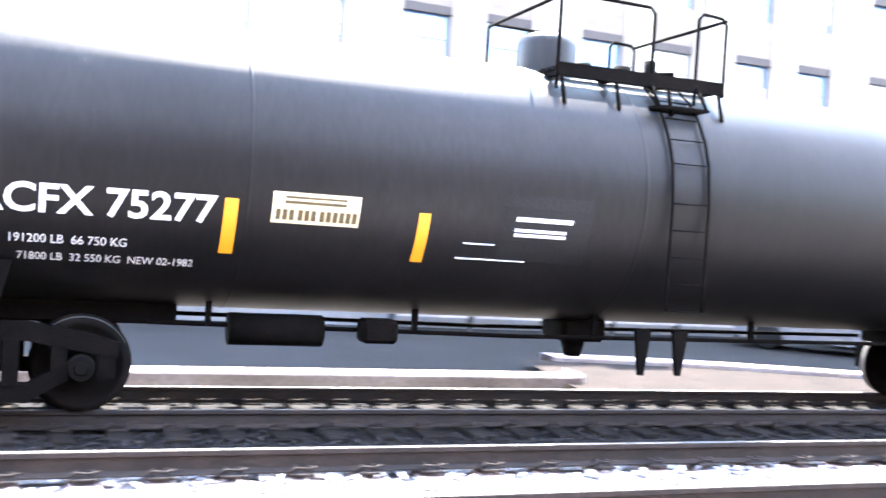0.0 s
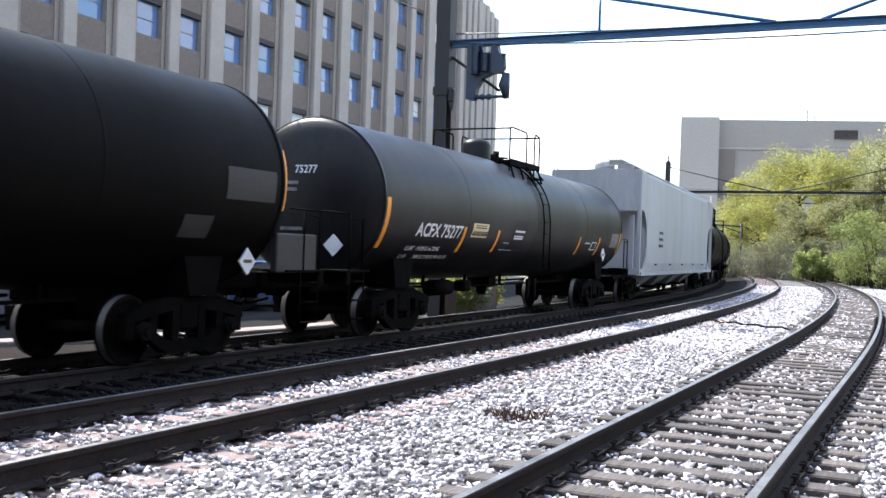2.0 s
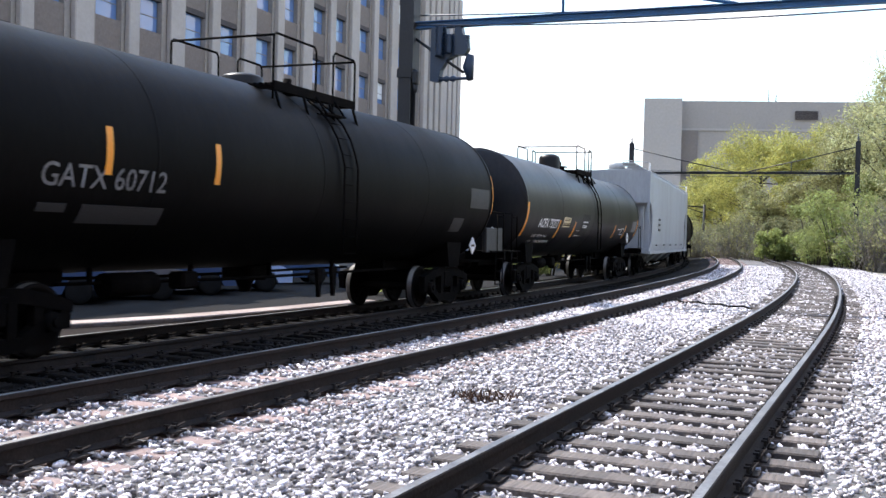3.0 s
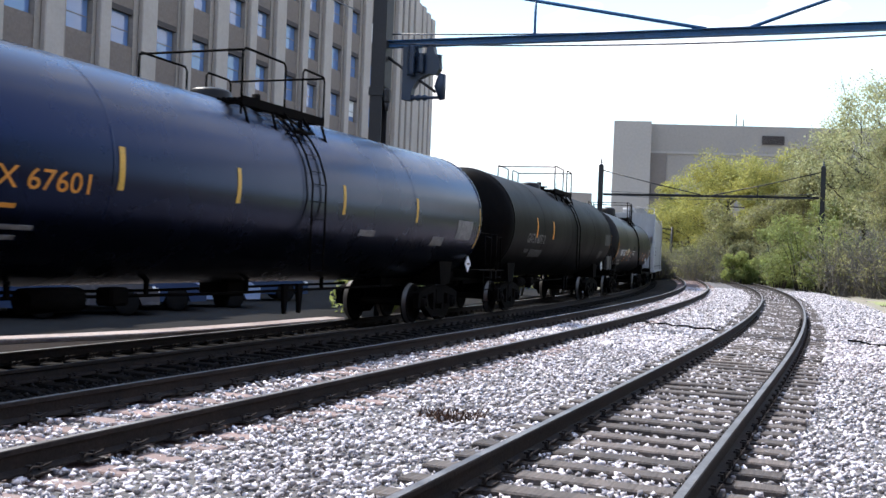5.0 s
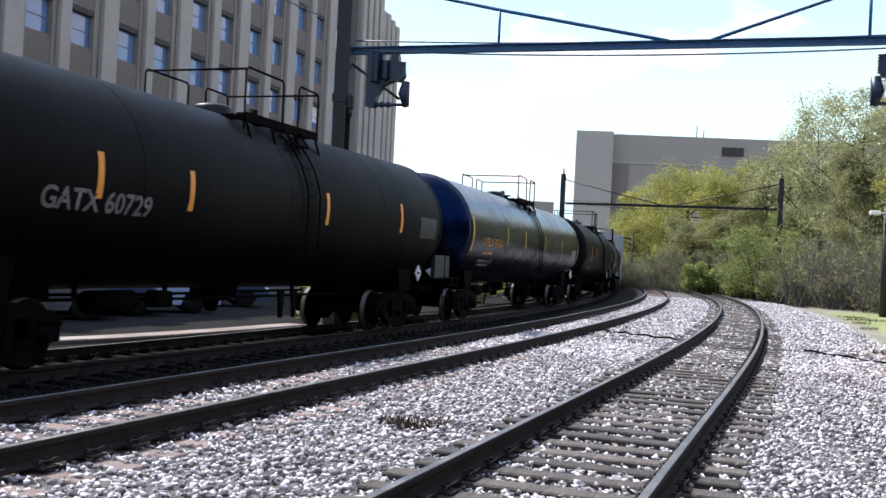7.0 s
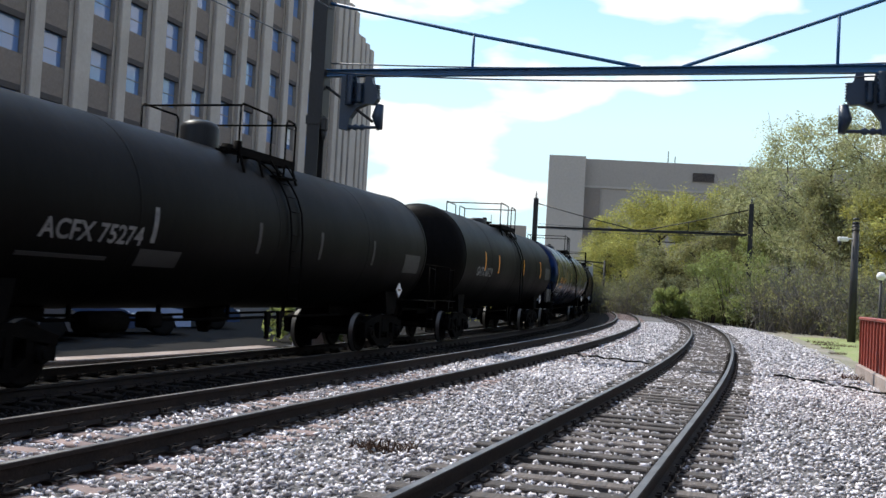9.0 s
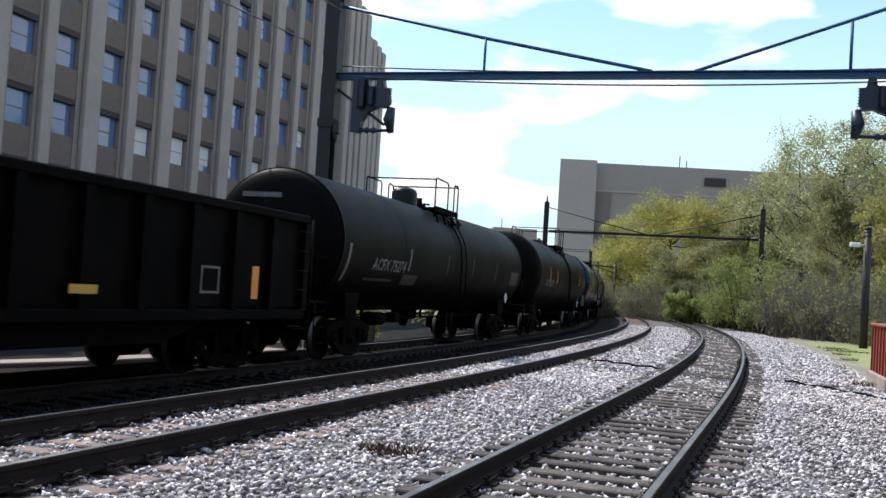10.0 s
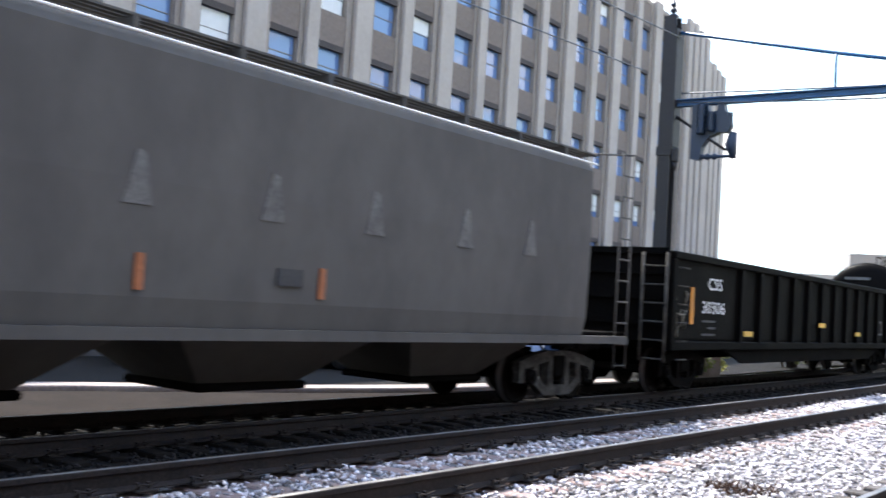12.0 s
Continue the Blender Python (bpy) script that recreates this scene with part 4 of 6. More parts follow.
def thicket(x, y, z, h, w, seed, label):
    """Bare tangled stems with a few small leaves."""
    rng = np.random.default_rng(seed)
    t = thing("thicket", label, "bush", "bushes along the bank")
    st = Shape()
    ends = []
    for i in range(90):
        a, r = rng.uniform(0, math.tau), w * 0.5 * math.sqrt(rng.random())
        b = Vector((x + math.cos(a) * r, y + math.sin(a) * r, z))
        tip = b + Vector((rng.normal(0, 0.25 * h), rng.normal(0, 0.25 * h), h * rng.uniform(0.45, 1.0)))
        st.tube([b, b.lerp(tip, 0.5) + Vector(rng.normal(0, 0.08 * h, 3)), tip], [0.03, 0.02, 0.006], 3, caps=False)
        for j in range(3):
            q = b.lerp(tip, rng.uniform(0.4, 1)) + Vector(rng.normal(0, 0.16 * h, 3))
            st.tube([b.lerp(tip, 0.5), q], [0.014, 0.005], 3, caps=False)
            ends.append(tuple(q))
    tagged(part("stem_tangle", st, M_TWIG, t), kind="stuff")
    leaves("foliage", rng, np.array(ends), np.full(len(ends), 0.35), 1800, 0.09, M_LEAFD if seed % 2 else M_LEAFO, t)


def weeds():
    rng = np.random.default_rng(12)
    for x, y, r, n in ((-0.34, 10.2, 0.22, 95), (-0.62, 10.35, 0.12, 30), (10.2, 24.6, 0.25, 70), *((p.x, p.y, r, n) for p, r, n in ((on_line(50, 5.6), 0.8, 160), (on_line(53, 5.4), 0.6, 110), (on_line(46, 4.9), 0.3, 60), (on_line(41, 4.6), 0.25, 50)))):
        t = Shape()
        for i in range(n):
            a, q = rng.uniform(0, math.tau), r * math.sqrt(rng.random())
            b = Vector((x + math.cos(a) * q * 1.3, y + math.sin(a) * q, -0.24))
            t.tube([b, b + Vector((rng.normal(0, 0.06), rng.normal(0, 0.06), rng.uniform(0.04, 0.14)))], [0.010, 0.003], 3, caps=False)
        tagged(part("dead_weeds", t, M_LEAFLITTER), "tuft of dead brown weeds in the ballast", "weeds", kind="stuff")


def ground_line():
    rng = random.Random(2)
    # two thin dark wavering lines across the stones
    for a, b in (((-3.45, 28.0), (-1.2, 26.3)), ((1.75, 25.4), (4.2, 22.4))):
        c = Shape()
        pts = []
        for i in range(12):
            u = i / 11
            pts.append(on_line(a[1] + (b[1] - a[1]) * u + rng.uniform(-0.12, 0.12), a[0] + (b[0] - a[0]) * u, -0.165 + 0.025 * math.sin(i * 2.1) + (0.0 if a[0] < 0 else -0.05 * u)))
        c.tube(pts, 0.028, 6)
        tagged(part("ground_line", c, M_TYRE), "thin dark line across the ballast stones", "cable", "cables on the ballast")


def direction(dx, dy, dist):
    n = math.hypot(dx, dy)
    return dx / n * dist, dy / n * dist


def planting():
    Y, G, O, P = M_LEAFY, M_LEAFG, M_LEAFO, M_LEAFP
    spec = [  # dx, dy, distance, height, spread, leaf, label
        (0.182, 0.983, 126, 13.0, 6.0, Y, "tree in fresh yellow-green spring leaf"), (0.212, 0.977, 118, 14.2, 6.4, Y, "tree in fresh yellow-green spring leaf"),
        (0.245, 0.970, 114, 14.0, 6.2, Y, "tree in fresh yellow-green spring leaf"), (0.276, 0.961, 114, 14.6, 6.0, O, "tree in olive-green young leaf"),
        (0.305, 0.952, 104, 15.0, 5.4, O, "tree in olive-green young leaf"), (0.330, 0.944, 98, 18.2, 6.0, P, "tall tree with pale buds and bare twigs"),
        (0.360, 0.933, 92, 19.2, 6.4, P, "tall tree with pale buds and bare twigs"), (0.392, 0.920, 88, 17.6, 6.2, P, "tree in olive-green young leaf"),
        (0.420, 0.907, 84, 16.8, 5.8, P, "tall tree with pale buds and bare twigs"), (0.312, 0.950, 97, 8.0, 3.8, G, "leafy green tree on the bank"),
        (0.372, 0.928, 84, 11.4, 4.6, O, "tree in olive-green young leaf"), (0.410, 0.912, 78, 11.0, 4.6, Y, "tree in fresh yellow-green spring leaf"),
        (0.262, 0.965, 102, 8.5, 4.0, O, "tree in olive-green young leaf"), (0.222, 0.975, 106, 8.0, 4.0, O, "tree in olive-green young leaf"),
        (0.435, 0.900, 78, 13.0, 4.8, O, "tree in olive-green young leaf"), (0.140, 0.990, 150, 8.5, 4.6, O, "tree in olive-green young leaf"),
        (0.168, 0.986, 140, 9.5, 4.8, O, "tree in olive-green young leaf"), (0.112, 0.994, 165, 8.5, 4.6, O, "tree in olive-green young leaf")]
    for i, (dx, dy, d, h, w, mat, lab) in enumerate(spec):
        x, y = direction(dx, dy, d)
        tree(x, y, -0.5, h, w, mat, 20 + i, lab, count=(19000 if mat is P else 26000) if h > 10 else 13000, size=0.115 if d > 90 else 0.10, bare=mat is not Y, low=0.3 if h > 10 else 0.12)
    rng = random.Random(8)
    for i in range(24):
        u = i / 23
        dx = 0.19 + 0.24 * u
        d = 108 - 44 * u + rng.uniform(-4, 5)
        x, y = direction(dx, math.sqrt(1 - dx * dx), d)
        bush(x, y, -0.5, rng.uniform(1.8, 4.2) * (0.75 if dx > 0.315 else 1.0), rng.uniform(2.8, 4.8), rng.choice((G, O, M_LEAFD, M_LEAFD)) if 0.24 < dx < 0.315 else M_LEAFD, 60 + i, "dense green bush on the bank", count=4200, size=0.10)
    for i, (dx, d, h, w) in enumerate(((0.229, 92, 2.8, 2.6), (0.262, 86, 4.8, 4.6), (0.284, 82, 5.6, 4.8), (0.303, 79, 4.2, 4.0))):
        x, y = direction(dx, math.sqrt(1 - dx * dx), d)
        bush(x, y, -0.5, h, w, G, 260 + i, "lush bright green bush at the foot of the trees", count=6500, size=0.10)
    for i in range(16):
        dx = (0.150 + 0.07 * i / 7) if i < 8 else (0.318 + 0.11 * (i - 8) / 7)
        d = (116 - 18 * i / 7 if i < 8 else 75 - 12 * (i - 8) / 7) + rng.uniform(-2, 2)
        x, y = direction(dx, math.sqrt(1 - dx * dx), d)
        thicket(x, y, -0.5, rng.uniform(2.8, 4.6) + (1.2 if i >= 8 else 0), rng.uniform(3, 5), 140 + i, "bare brown thicket on the bank")
    for i, (s, lat, h) in enumerate(((31, -12.6, 1.6), (34, -13, 2.2), (46, -12.5, 2.6), (52, -12.8, 3.0), (60, -12, 2.8), (70, -12, 3.5), (80, -12.5, 4.0), (92, -12, 4.0))):
        p = on_line(s, lat)
        bush(p.x, p.y, -0.6, h, 2.8, rng.choice((G, Y)), 100 + i, "green bush beyond the tracks", count=1500)


# ---------- the train ----------
TANK_R, TANK_Z = 1.57, 2.35
WHEEL_R = 0.457


def lettering(name, text, size, x, z, mat, parent, radius=None, width=None, bold=0.012):
    """Raised painted letters, flat on the side or laid round the tank."""
    cu = bpy.data.curves.new(name, "FONT")
    cu.body, cu.size, cu.extrude, cu.offset, cu.resolution_u = text, size, 0.0, bold, 3
    tmp = bpy.data.objects.new(name, cu)
    scene.collection.objects.link(tmp)
    bpy.context.view_layer.update()
    me = bpy.data.meshes.new_from_object(tmp.evaluated_get(bpy.context.evaluated_depsgraph_get()))
    bpy.data.objects.remove(tmp)
    xs = [v.co.x for v in me.vertices]
    k = width / (max(xs) - min(xs)) if width else 1.0
    for v in me.vertices:
        px, pz = x + (v.co.x - min(xs)) * k, v.co.y
        if radius:
            a = math.asin(max(-1, min(1, (z - TANK_Z) / radius))) + pz / radius
            v.co = (px, -math.cos(a) * (radius + 0.006), TANK_Z + math.sin(a) * (radius + 0.006))
        else:
            v.co = (px, -1.0, z + pz)
    me.materials.clear()
    me.materials.append(mat)
    return part(name, me, mat, parent)


def wrap_panel(x0, x1, z0, z1, n=6, out=0.006):
    """A thin panel that follows the round of the tank on the side that faces the tracks."""
    sh = Shape()
    a0, a1 = (math.asin((z - TANK_Z) / TANK_R) for z in (z0, z1))
    v, f = [], []
    for r in (TANK_R + out, TANK_R - 0.02):
        for i in range(n + 1):
            a = a0 + (a1 - a0) * i / n
            v += [(x0, -math.cos(a) * r, TANK_Z + math.sin(a) * r), (x1, -math.cos(a) * r, TANK_Z + math.sin(a) * r)]
    for i in range(n):
        f.append((2 * i, 2 * i + 1, 2 * i + 3, 2 * i + 2))
    k = 2 * (n + 1)
    f += [(0, k, k + 1, 1), (k - 2, k - 1, 2 * k - 1, 2 * k - 2), (0, 2, k + 2, k)]
    return sh.add(v, f)


def truck(parent, x, M_SIDE=None):
    """A two-axle truck: cast side frames, bolster, springs; its wheelsets turn."""
    t = new("truck")
    t.parent, t.matrix_basis = parent, pose(x, 0, FZ)
    t.empty_display_size = 0.2
    for y in (-1.0, 1.0):
        sf = Shape()
        # cast frame: arched top member, dropped bottom member, two columns and a pedestal over each bearing
        o = 0.075
        for pts in (((-1.22, 0.56, 0.70), (-0.85, 0.62, 0.80), (-0.40, 0.70, 0.88), (0.40, 0.70, 0.88), (0.85, 0.62, 0.80), (1.22, 0.56, 0.70)),
                    ((-0.78, 0.34, 0.52), (-0.42, 0.13, 0.30), (0.42, 0.13, 0.30), (0.78, 0.34, 0.52))):
            for (xa, la, ha), (xb, lb, hb) in zip(pts, pts[1:]):
                sf.prism([(xa, la), (xb, lb), (xb, hb), (xa, ha)], y - o, y + o)
        for sx in (-1, 1):
            sf.prism(sorted([(sx * 0.20, 0.28), (sx * 0.34, 0.28)]) + sorted([(sx * 0.20, 0.72), (sx * 0.34, 0.72)])[::-1], y - o - 0.01, y + o + 0.01)
            sf.prism(sorted([(sx * 0.62, 0.40), (sx * 0.76, 0.40)]) + sorted([(sx * 0.62, 0.68), (sx * 0.76, 0.68)])[::-1], y - o + 0.01, y + o - 0.01)
            sf.prism(sorted([(sx * 1.04, 0.36), (sx * 1.20, 0.36)]) + sorted([(sx * 1.04, 0.60), (sx * 1.20, 0.60)])[::-1], y - o + 0.01, y + o - 0.01)
        part("side_frame", sf, M_SIDE or M_FRAME, t)
        sp = Shape()
        for dx in (-0.12, 0.0, 0.12):
            sp.tube([(dx + 0.05 * math.cos(i * 1.3), y + 0.05 * math.sin(i * 1.3), 0.26 + i * 0.0125) for i in range(26)], 0.014, 4)
        part("springs", sp, M_FRAME, t)
        for dx in (-0.89, 0.89):
            jb = Shape()
            jb.tube([(dx, y * 0.98, WHEEL_R), (dx, y * 1.14, WHEEL_R)], [0.14, 0.12], 12)
            jb.tube([(dx, y * 1.14, WHEEL_R), (dx, y * 1.17, WHEEL_R)], [0.07, 0.06], 8)
            part("bearing", jb, M_WHEEL, t)
    bo = Shape()
    bo.box(-0.2, -1.1, 0.42, 0.2, 1.1, 0.82, bevel=0.04)
    bo.box(-0.3, -0.32, 0.80, 0.3, 0.32, 0.90)
    part("bolster", bo, M_FRAME, t)
    ws = Shape()
    ws.tube([(0, -1.0, 0), (0, 1.0, 0)], 0.085, 10)
    prof = [(-0.07, 0.09), (-0.06, 0.16), (-0.015, 0.20), (-0.012, 0.36), (-0.05, 0.385), (-0.055, WHEEL_R), (0.05, WHEEL_R + 0.002), (0.055, WHEEL_R + 0.026), (0.075, WHEEL_R + 0.026), (0.08, 0.385), (0.02, 0.36), (0.018, 0.20), (0.07, 0.16), (0.075, 0.09)]
    for y, sgn in ((-GAUGE, 1), (GAUGE, -1)):
        k = len(prof)
        v = [(r * math.cos(math.tau * i / 28), y + sgn * a, r * math.sin(math.tau * i / 28)) for a, r in prof for i in range(28)]
        for j in range(k - 1):
            ws.m = 1 if j in (5,) else 0
            f = [(j * 28 + i, j * 28 + (i + 1) % 28, (j + 1) * 28 + (i + 1) % 28, (j + 1) * 28 + i) for i in range(28)]
            if j == 0:
                ws.add(v, [q[::sgn] for q in f], True)
                base = len(ws.v) - len(v)
            else:
                for q in f:
                    ws.f.append(tuple(base + i for i in q[::sgn])), ws.smooth.append(True), ws.mi.append(ws.m)
        # lightening marks, so that the turning shows
        ws.m = 0
        for i in range(3):
            a = math.tau * i / 3
            ws.tube([(0.28 * math.cos(a), y - sgn * 0.03, 0.28 * math.sin(a)), (0.28 * math.cos(a), y + sgn * 0.03, 0.28 * math.sin(a))], 0.035, 6)
    me = ws.mesh("wheelset", M_WHEEL, M_TREAD)
    for dx in (-0.89, 0.89):
        WHEELS.append((part("wheelset", me, M_WHEEL, t, at=pose(dx, 0, WHEEL_R)), parent))
    return t


WHEELS, CARS = [], []


def coupler(parent, x, sgn):
    c = Shape()
    c.box(min(x, x + sgn * 0.75), -0.11, 0.62, max(x, x + sgn * 0.75), 0.11, 0.86, bevel=0.03)
    c.box(min(x + sgn * 0.6, x + sgn * 0.95), -0.17, 0.56, max(x + sgn * 0.6, x + sgn * 0.95), 0.17, 0.90, bevel=0.06)
    c.tube([(x, 0.35, 0.72), (x + sgn * 0.45, 0.35, 0.42), (x + sgn * 0.95, 0.28, 0.5)], 0.03, 6)
    part("coupler", c, M_FRAME, parent)


def end_platform(parent, x, sgn, length):
    """End sill, running boards, grab irons and steps beside a tank's head; x: the head's end."""
    b = Shape()
    x1 = x + sgn * length
    lo, hi = min(x, x1), max(x, x1)
    b.box(lo - 0.9, -0.38, 0.72, hi, 0.38, 1.0, bevel=0.02)
    b.box(hi - 0.12 if sgn > 0 else lo, -1.45, 0.82, hi if sgn > 0 else lo + 0.12, 1.45, 1.02)
    for y in (-1.25, 1.25):
        b.box(lo - 0.3, y - 0.22, 1.03, hi, y + 0.22, 1.06)
    part("end_sill", b, M_FRAME, parent)
    for y in (-1.42, 1.42):
        g = Shape()
        for xx in (x1 - sgn * 0.12, x1 - sgn * 0.62):
            g.tube([(xx, y, 0.22), (xx, y, 1.05)], 0.016, 5)
        for z in (0.23, 0.55, 0.86):
            g.tube([(x1 - sgn * 0.12, y, z), (x1 - sgn * 0.62, y, z)], 0.018, 5)
        g.tube([(x1 - sgn * 0.1, y, 1.03), (x1 - sgn * 0.1, y, 2.0), (x1 - sgn * 0.1, y * 0.6, 2.05)], 0.018, 5)
        part("side_step", g, M_FRAME, parent)
        g2 = Shape()
        g2.tube([(x1 - sgn * 0.1, y, 1.9), (x1 - sgn * 0.55, y * 1.0, 1.95), (x1 - sgn * 0.55, y, 1.06)], 0.018, 5)
        part("grab_iron", g2, M_FRAME, parent)


def tank_car(u, length, paint, label, mats, walk_at, walk_len, ladder_at, radius=1.57):
    """u: the tank's middle in the train; a tank with dished heads on a stub-sill underframe."""
    global TANK_R, TANK_Z
    TANK_R, TANK_Z = radius, 2.35 - 0.75 * (1.57 - radius)
    t = thing("tank_car", label, "tank car", "freight train")
    h = length / 2
    dish, tip = (0.32, 0.13) if walk_len < 2.3 else (0.62, 0.0)     # depth of the head; how far it sits back from the end
    rim = tip + dish

    def head_x(y, z):
        rr = math.hypot(y, z - TANK_Z) / TANK_R
        return -h + tip + dish * (1 - math.sqrt(max(0, 1 - rr * rr)))

    prof = [(-h + tip, 0.01)] + [(-h + tip + dish * (1 - math.cos(a)), TANK_R * math.sin(a)) for a in np.linspace(0.12, math.pi / 2, 9)]
    prof += [(-h + rim + 0.04, TANK_R), (-h + rim + 0.28, TANK_R), (-h * 0.5, TANK_R), (0, TANK_R)]
    prof += [(-x, r) for x, r in prof[-2::-1]]
    tk = Shape()
    tk.lathe(prof, 64, at=pose(0, 0, TANK_Z))
    part("tank", tk, paint, t)
    # jacket seams over the heads and a saddle skirt along the belly
    for x in (-h + rim + 0.01, h - rim - 0.01):
        sk = Shape()
        sk.lathe([(x - 0.04, TANK_R + 0.001), (x - 0.04, TANK_R + 0.012), (x + 0.04, TANK_R + 0.012), (x + 0.04, TANK_R + 0.001)], 64, at=pose(0, 0, TANK_Z))
        part("head_seam", sk, paint, t)
    for x in (-h * 0.5, 0.0, h * 0.5):
        ws = Shape()
        ws.lathe([(x - 0.02, TANK_R + 0.001), (x, TANK_R + 0.007), (x + 0.02, TANK_R + 0.001)], 64, at=pose(0, 0, TANK_Z))
        part("weld_seam", ws, paint, t)
    for x in (-h + 1.9, h - 1.9):
        sill = Shape()
        sill.box(x - 2.0, -0.34, 0.62, x + 2.0, 0.34, 0.98, bevel=0.02)
        part("stub_sill", sill, M_FRAME, t)
        sad = Shape()
        sad.prism([(x - 0.28, 0.70), (x + 0.28, 0.70), (x + 0.42, 1.25), (x - 0.42, 1.25)], -1.16, 1.16)
        part("saddle", sad, M_FRAME, t)
    # brake gear, piping and a bottom valve between the trucks
    gear = Shape()
    for y, z in ((-0.5, 0.66), (0.7, 0.66)):
        gear.tube([(-h + 3.6, y, z), (-1.0, y, z - 0.04), (h - 3.6, y, z)], 0.028, 6)
    for x in np.linspace(-h + 4.2, h - 4.2, 5):
        gear.box(x - 0.03, -0.53, 0.64, x + 0.03, -0.47, 0.95)
    gear.tube([(-h + 4.4, -0.55, 0.62), (-h + 5.4, -0.55, 0.62)], 0.17, 12)
    gear.box(-h + 5.8, -0.8, 0.52, -h + 6.2, -0.5, 0.78, bevel=0.04)
    gear.box(-0.3, -0.3, 0.55, 0.3, 0.3, 0.85, bevel=0.05)
    gear.tube([(0, 0, 0.55), (0, 0, 0.35)], [0.16, 0.10], 10)
    part("brake_gear", gear, M_FRAME, t)
    xl, xr = ladder_at - 0.24, ladder_at + 0.24
    for x in (xl - 0.04, xr - 0.02):
        st = Shape()
        st.prism([(x - 0.10, 0.80), (x + 0.10, 0.80), (x + 0.03, 0.28), (x - 0.03, 0.28)], -1.2, -1.14)
        part("step_bracket", st, M_FRAME, t)
    # ladder: upright over the widest part of the tank, then round its shoulder to the walkway
    off = TANK_R + 0.05
    rise = [(-off, z) for z in np.arange(1.05, TANK_Z + 0.25, 0.30)]
    rise += [(-math.cos(a) * off, TANK_Z + math.sin(a) * off) for a in (math.radians(d) for d in range(15, 62, 11))]
    lad = None
    for x in (xl, xr):
        ld = Shape()
        ld.tube([(x, y, z) for y, z in rise], 0.020, 6)
        lad = part("ladder", ld, M_FRAME, t)
    for y, z in rise:
        rg = Shape()
        rg.tube([(xl, y, z), (xr, y, z)], 0.008, 5)
        part("rung", rg, M_FRAME, lad)
    # top walkway: gratings on both shoulders, a lower step before the ladder, and rails that leave the ladder's gap free
    top = TANK_Z + TANK_R - 0.10
    xa, xb = walk_at - walk_len / 2, walk_at + walk_len / 2
    bar, brace = Shape(), Shape()
    bar.box(xa, 0, top - 0.02, xb, 0.05, top + 0.02)
    brace.box(-0.03, 0.42, top - 0.08, 0.03, 1.02, top - 0.024)
    brace.tube([(0, 1.02, top - 0.05), (0, 1.14, top - 0.42)], 0.026, 5)
    bar_mesh, brace_mesh = bar.mesh("grating_bar", M_FRAME), brace.mesh("walkway_bracket", M_FRAME)
    wk = Shape()
    wk.box(xa, -1.06, top - 0.10, xb, -1.024, top + 0.05)
    walkway = part("walkway", wk, M_FRAME, t)
    for sgn in (-1, 1):
        for i in range(6):
            part("grating_bar", bar_mesh, M_FRAME, walkway, at=pose(0, (0.42 + 0.107 * i) if sgn > 0 else (-1.02 + 0.107 * i), 0))
        for x in np.linspace(xa + 0.06, xb - 0.06, 4):
            part("walkway_bracket", brace_mesh, M_FRAME, walkway, at=pose(x, 0, 0, 0, 0, 0 if sgn > 0 else 180))
    step = Shape()
    for i in range(3):
        step.box(xl - 0.1, -1.30 + 0.09 * i, top - 0.36, xr + 0.1, -1.25 + 0.09 * i, top - 0.33)
    for x in (xl - 0.08, xr + 0.08):
        step.tube([(x, -1.28, top - 0.35), (x, -1.04, top - 0.03)], 0.018, 5)
    part("ladder_step", step, M_FRAME, t)
    for y in (-1.03, 1.03):
        for x0, x1 in ((xa, xl - 0.06), (xr + 0.06, xb)):
            if x1 - x0 < 0.25:
                x0, x1 = (xa, xa + 0.25) if x0 == xa else (xb - 0.12, xb)
            rl = Shape()
            rl.tube([(x0, y, top - 0.25), (x0, y, top + 0.76), (x0 + 0.06, y, top + 0.83), (x1 - 0.06, y, top + 0.81), (x1, y, top + 0.74), (x1, y, top - 0.12)], 0.021, 6)
            part("handrail", rl, M_FRAME, t)
    for x in (xa, xb):
        rl = Shape()
        rl.tube([(x, -1.03, top + 0.79), (x, 1.03, top + 0.79)], 0.021, 6)
        part("end_rail", rl, M_FRAME, t)
    dm = Shape()
    dh = 1.0 if walk_len < 2.3 else 0.5
    dm.lathe([(-0.06, 0.36), (0.42 * dh, 0.36), (0.50 * dh, 0.32), (0.56 * dh, 0.2), (0.58 * dh, 0.01)], 20, at=Matrix.Translation((walk_at - 0.75, 0, top)) @ pose(0, 0, 0, 0, -90, 0))
    part("dome", dm, M_BLACK, t)
    for x, r, z in ((walk_at + 0.35, 0.14, 0.3), (walk_at + 0.75, 0.10, 0.42), (walk_at + 0.95, 0.16, 0.24), (walk_at - 0.2, 0.12, 0.28)):
        vl = Shape()
        vl.tube([(x, 0.05, top - 0.05), (x, 0.05, top + z)], [r, r * 0.8], 10)
        vl.tube([(x, 0.05, top + z * 0.6), (x + 0.2, -0.2, top + z * 0.6)], 0.03, 6)
        part("valve", vl, M_FRAME, t)
    for x, sgn in ((-h, -1), (h, 1)):
        end_platform(t, x, sgn, 0.75)
        coupler(t, x + sgn * 0.75, sgn)
    for x in (-h + 2.08, h - 2.08):
        truck(t, x)
